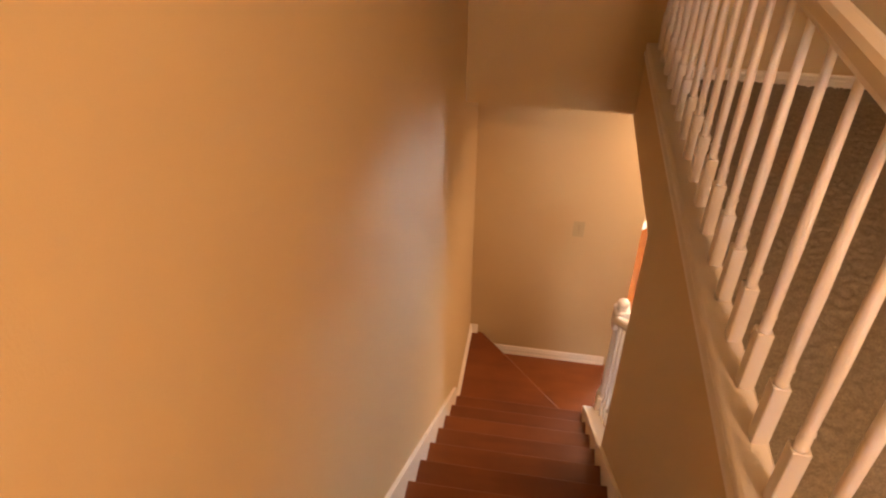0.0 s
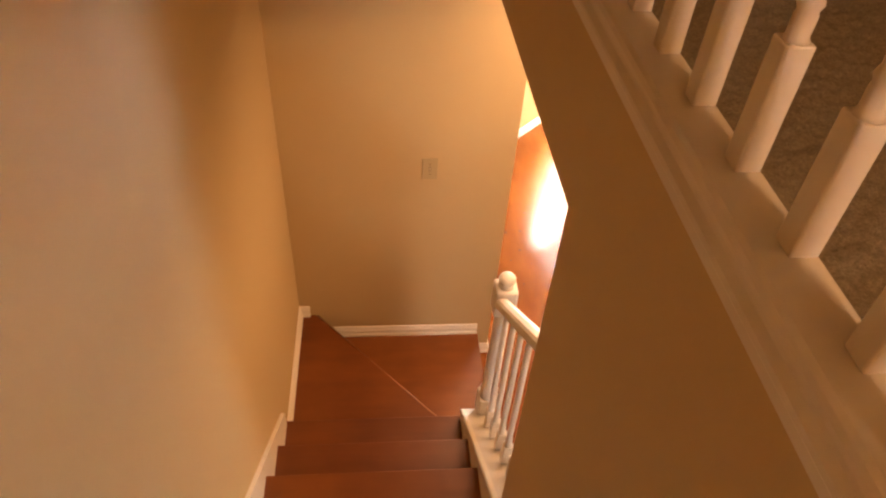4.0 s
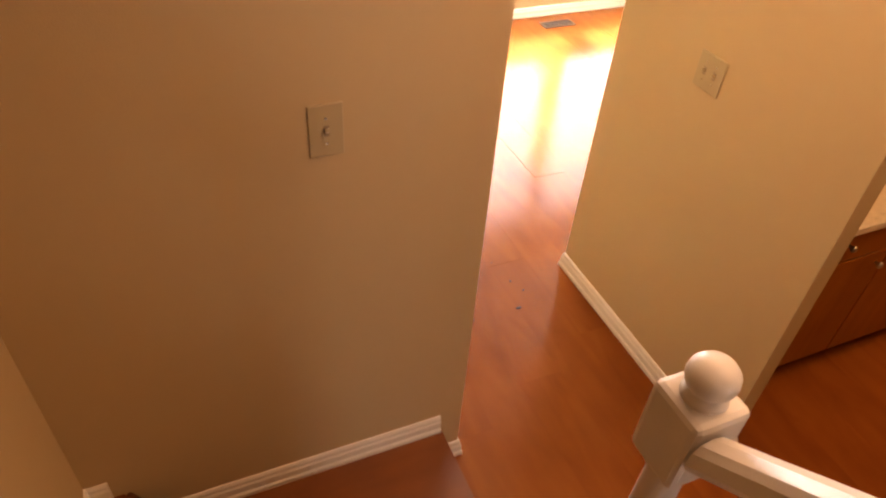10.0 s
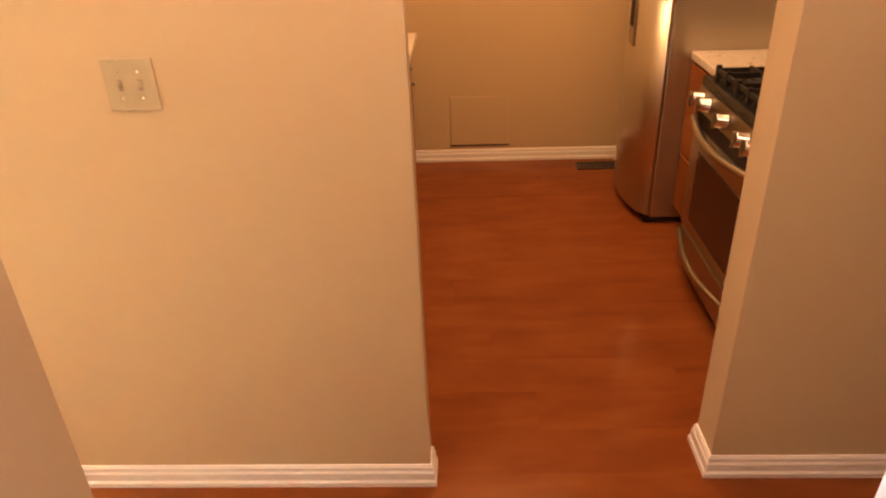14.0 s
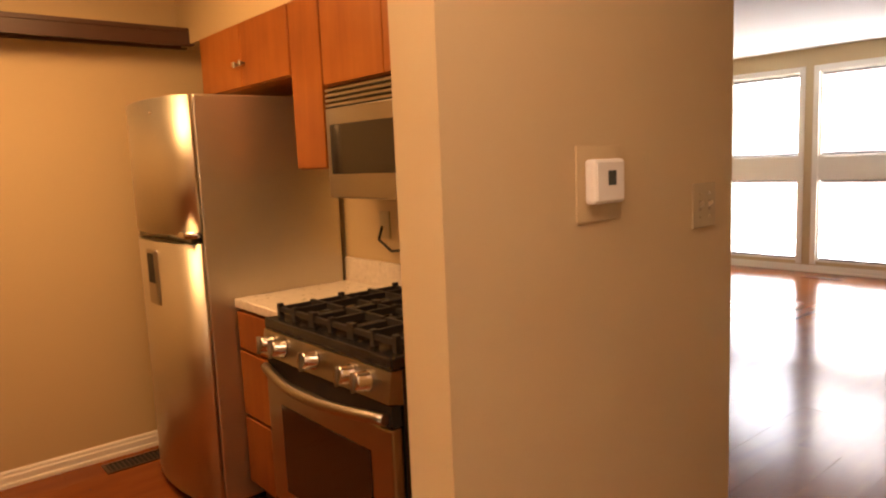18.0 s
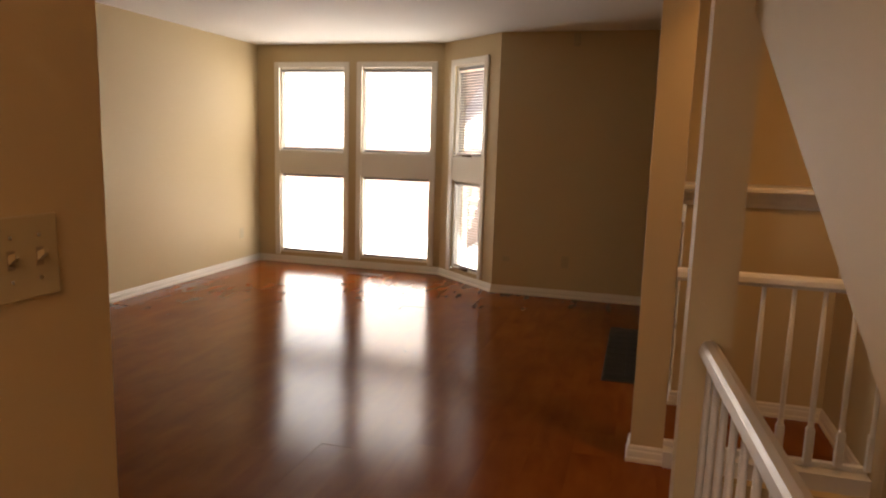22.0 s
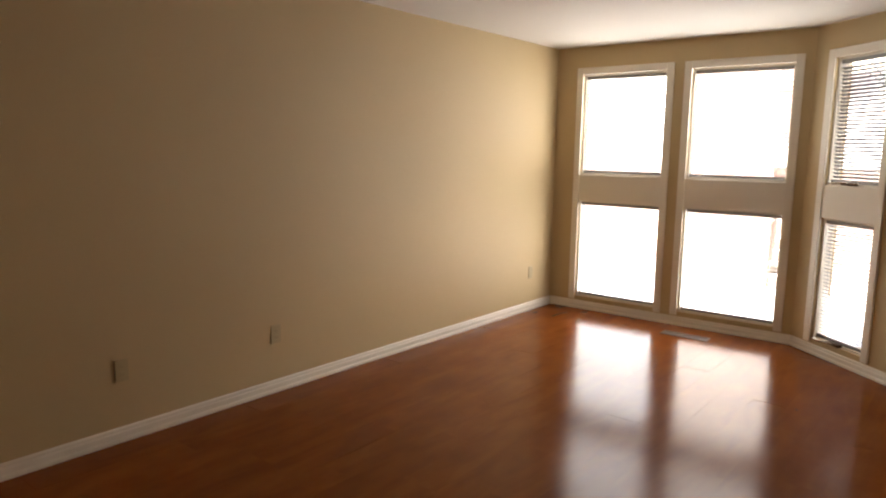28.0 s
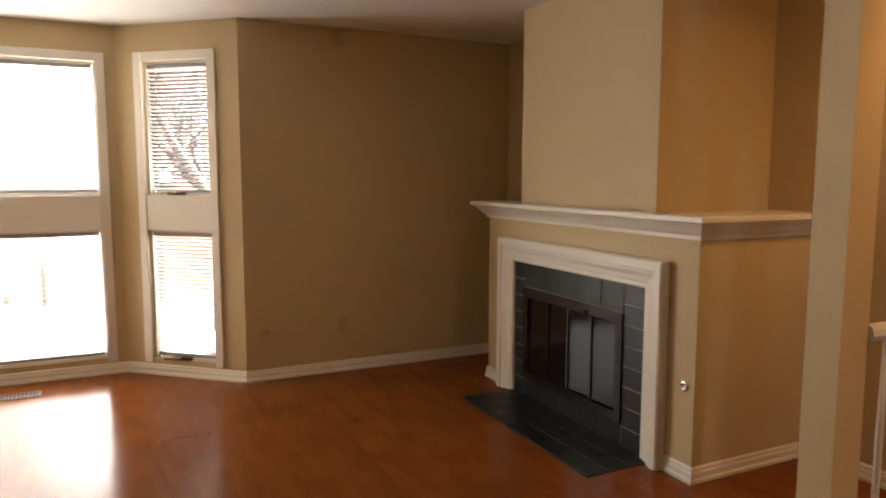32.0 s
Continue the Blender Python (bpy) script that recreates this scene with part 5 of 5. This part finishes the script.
def brick_house(name, m, w, d, h, label, brick=BRICK):
    """A brick house: mortar walls with courses, windows, snowy roof. m: front left corner, front along +x facing +y."""
    t = new(name)
    t.matrix_world = m
    tagged(t, label, "house")
    part("wall", boxed(0, w, -d, 0, 0, h), MORTAR, t, "brick house wall")
    v, f = [], []
    bl, bh = 0.215, 0.075

    def courses(length, put):
        for r in range(int(h / bh)):
            x0 = -(r % 2) * bl / 2
            while x0 < length:
                a, b, z0 = max(x0, 0), min(x0 + bl - 0.011, length), r * bh
                z1 = z0 + bh - 0.011
                k = len(v)
                v.extend(put(*p) for p in ((a, 0.012, z0), (b, 0.012, z0), (b, 0.012, z1), (a, 0.012, z1), (a, 0, z0), (b, 0, z0), (b, 0, z1), (a, 0, z1)))
                f.extend([(k, k + 1, k + 2, k + 3), (k + 3, k + 2, k + 6, k + 7), (k + 4, k + 5, k + 1, k), (k + 1, k + 5, k + 6, k + 2), (k + 4, k, k + 3, k + 7)])
                x0 += bl

    courses(w, lambda x, y, z: (x, y, z))
    courses(d, lambda x, y, z: (w + y, -x, z))
    courses(d, lambda x, y, z: (-y, -x, z))
    me = bpy.data.meshes.new("bricks")
    me.from_pydata(v, [], f)
    me.materials.append(brick)
    ob = tagged(new("bricks", me), "brick courses", kind="stuff")
    ob.parent = t
    part("roof", prism([(-d - 0.3, h), (-d / 2, h + 1.6), (0.3, h), (0.3, h + 0.2), (-d / 2, h + 1.8), (-d - 0.3, h + 0.2)], "x", -0.3, w + 0.3), SNOW, t, "snow-covered roof")
    part("gable", prism([(-d, h), (0.0, h), (-d / 2, h + 1.48)], "x", 0.0, w), WHITE, t, "white sided gable")
    x = 0.8
    while x + 1.0 < w:
        for z in (0.9, 3.4):
            if z + 1.4 < h:
                wi = part("window", boxed(x, x + 0.95, 0.005, 0.05, z, z + 1.35), WHITE, t, "white window frame")
                part("pane", boxed(x + 0.07, x + 0.44, 0.05, 0.054, z + 0.07, z + 1.28), FARGLASS, wi)
                part("pane", boxed(x + 0.51, x + 0.88, 0.05, 0.054, z + 0.07, z + 1.28), FARGLASS, wi)
                part("sill", boxed(x - 0.05, x + 1.0, 0.0, 0.09, z - 0.06, z), SNOW, wi)
        x += 2.3
    return t


brick_house("brick_house", pose(2.8, -15.4, -0.55), 8.0, 6.0, 1.85, "low pale red brick townhouse wing with a deep snowy roof")
brick_house("brick_house", pose(5.15, -15.15, -0.55), 1.7, 5.0, 5.6, "tall narrow red brick townhouse bay across the yard")
# this house's shade comes from its darkened brick colour
brick_house("brick_house", pose(-3.4, -15.2, -0.55), 6.1, 6.5, 5.2, "brick townhouse behind the snowy tree, its brick darkened for shade", SHADEBRICK)
st = thing("porch_steps", (4.6, -14.6, -0.55), "snowy dark timber porch stair by the brick house", "porch steps")
for k in range(5):
    ya = -15.1 + (4 - k) * 0.24
    child("step", boxed(4.42, 4.86, ya, ya + 0.24, -0.55, -0.55 + (k + 1) * 0.17), SIDING, st)
    child("snow_cap", boxed(4.42, 4.86, ya + 0.06, ya + 0.24, -0.55 + (k + 1) * 0.17, -0.51 + (k + 1) * 0.17, bevel=0.015), SNOW, st)
for x in (4.42, 4.86):
    child("rail_post", boxed(x - 0.05, x + 0.05, -13.95, -13.85, -0.55, 0.42), SIDING, st)
    child("rail_post", boxed(x - 0.05, x + 0.05, -15.1, -15.0, -0.55, 1.0), SIDING, st)
    child("hand_rail", tube([(x, -13.9, 0.40), (x, -15.05, 1.0)], 0.04, 8), SIDING, st)


def tree(name, x, y, z, h, seed, label):
    """A bare snow-laden tree: trunk with limbs, twigs, and snow along the limbs."""
    r = random.Random(seed)
    t = thing(name, (x, y, z), label, "tree")
    wood, twigs, snow = bmesh.new(), bmesh.new(), bmesh.new()

    def join(dst, src):
        me = bpy.data.meshes.new("tmp")
        src.to_mesh(me)
        src.free()
        dst.from_mesh(me)
        bpy.data.meshes.remove(me)

    def branch(p, d, length, rad, level):
        pts, rads = [p.copy()], [rad]
        q = p.copy()
        n = 5
        for i in range(n):
            d = (d + Vector((r.uniform(-1, 1), r.uniform(-1, 1), r.uniform(-0.5, 0.8))) * 0.22).normalized()
            q = q + d * (length / n)
            pts.append(q.copy())
            rads.append(rad * (1 - 0.75 * (i + 1) / n))
            if level < 3:
                for _ in range(2 if level else 1 + (i > 1)):
                    e = (d + Vector((r.uniform(-1, 1), r.uniform(-1, 1), r.uniform(-0.4, 0.6))) * 0.9).normalized()
                    branch(q, e, length * r.uniform(0.45, 0.65), rads[-1] * 0.65, level + 1)
        join(wood if level < 2 else twigs, tube(pts, rads, 6 if level < 2 else 4))
        if level > 0:
            join(snow, tube([a + Vector((0, 0, b * 0.9 + 0.004)) for a, b in zip(pts, rads)], [max(0.008, b * 0.95) for b in rads], 5 if level < 2 else 4, 0.6))

    branch(Vector((0, 0, 0)), Vector((0.1, 0, 1)), h, 0.16, 0)
    part("trunk", wood, BARK, t, "dark bare trunk and limbs")
    tagged(part("twigs", twigs, BARK, t, "fine bare twigs"), kind="stuff")
    tagged(part("snow", snow, SNOW, t, "snow lying along the limbs"), kind="stuff")
    return t


tree("bare_tree", 2.15, -12.2, -0.55, 6.2, 3, "bare snow-laden tree in front of the windows")
tree("bare_tree", 0.6, -17.0, -0.55, 4.2, 8, "bare snow-laden tree across the yard")
# dining side
brick_house("brick_house", pose(8.0, 18.0, -0.55, 0, 0, 180), 9.0, 6.0, 5.6, "red brick townhouse behind the dining room")
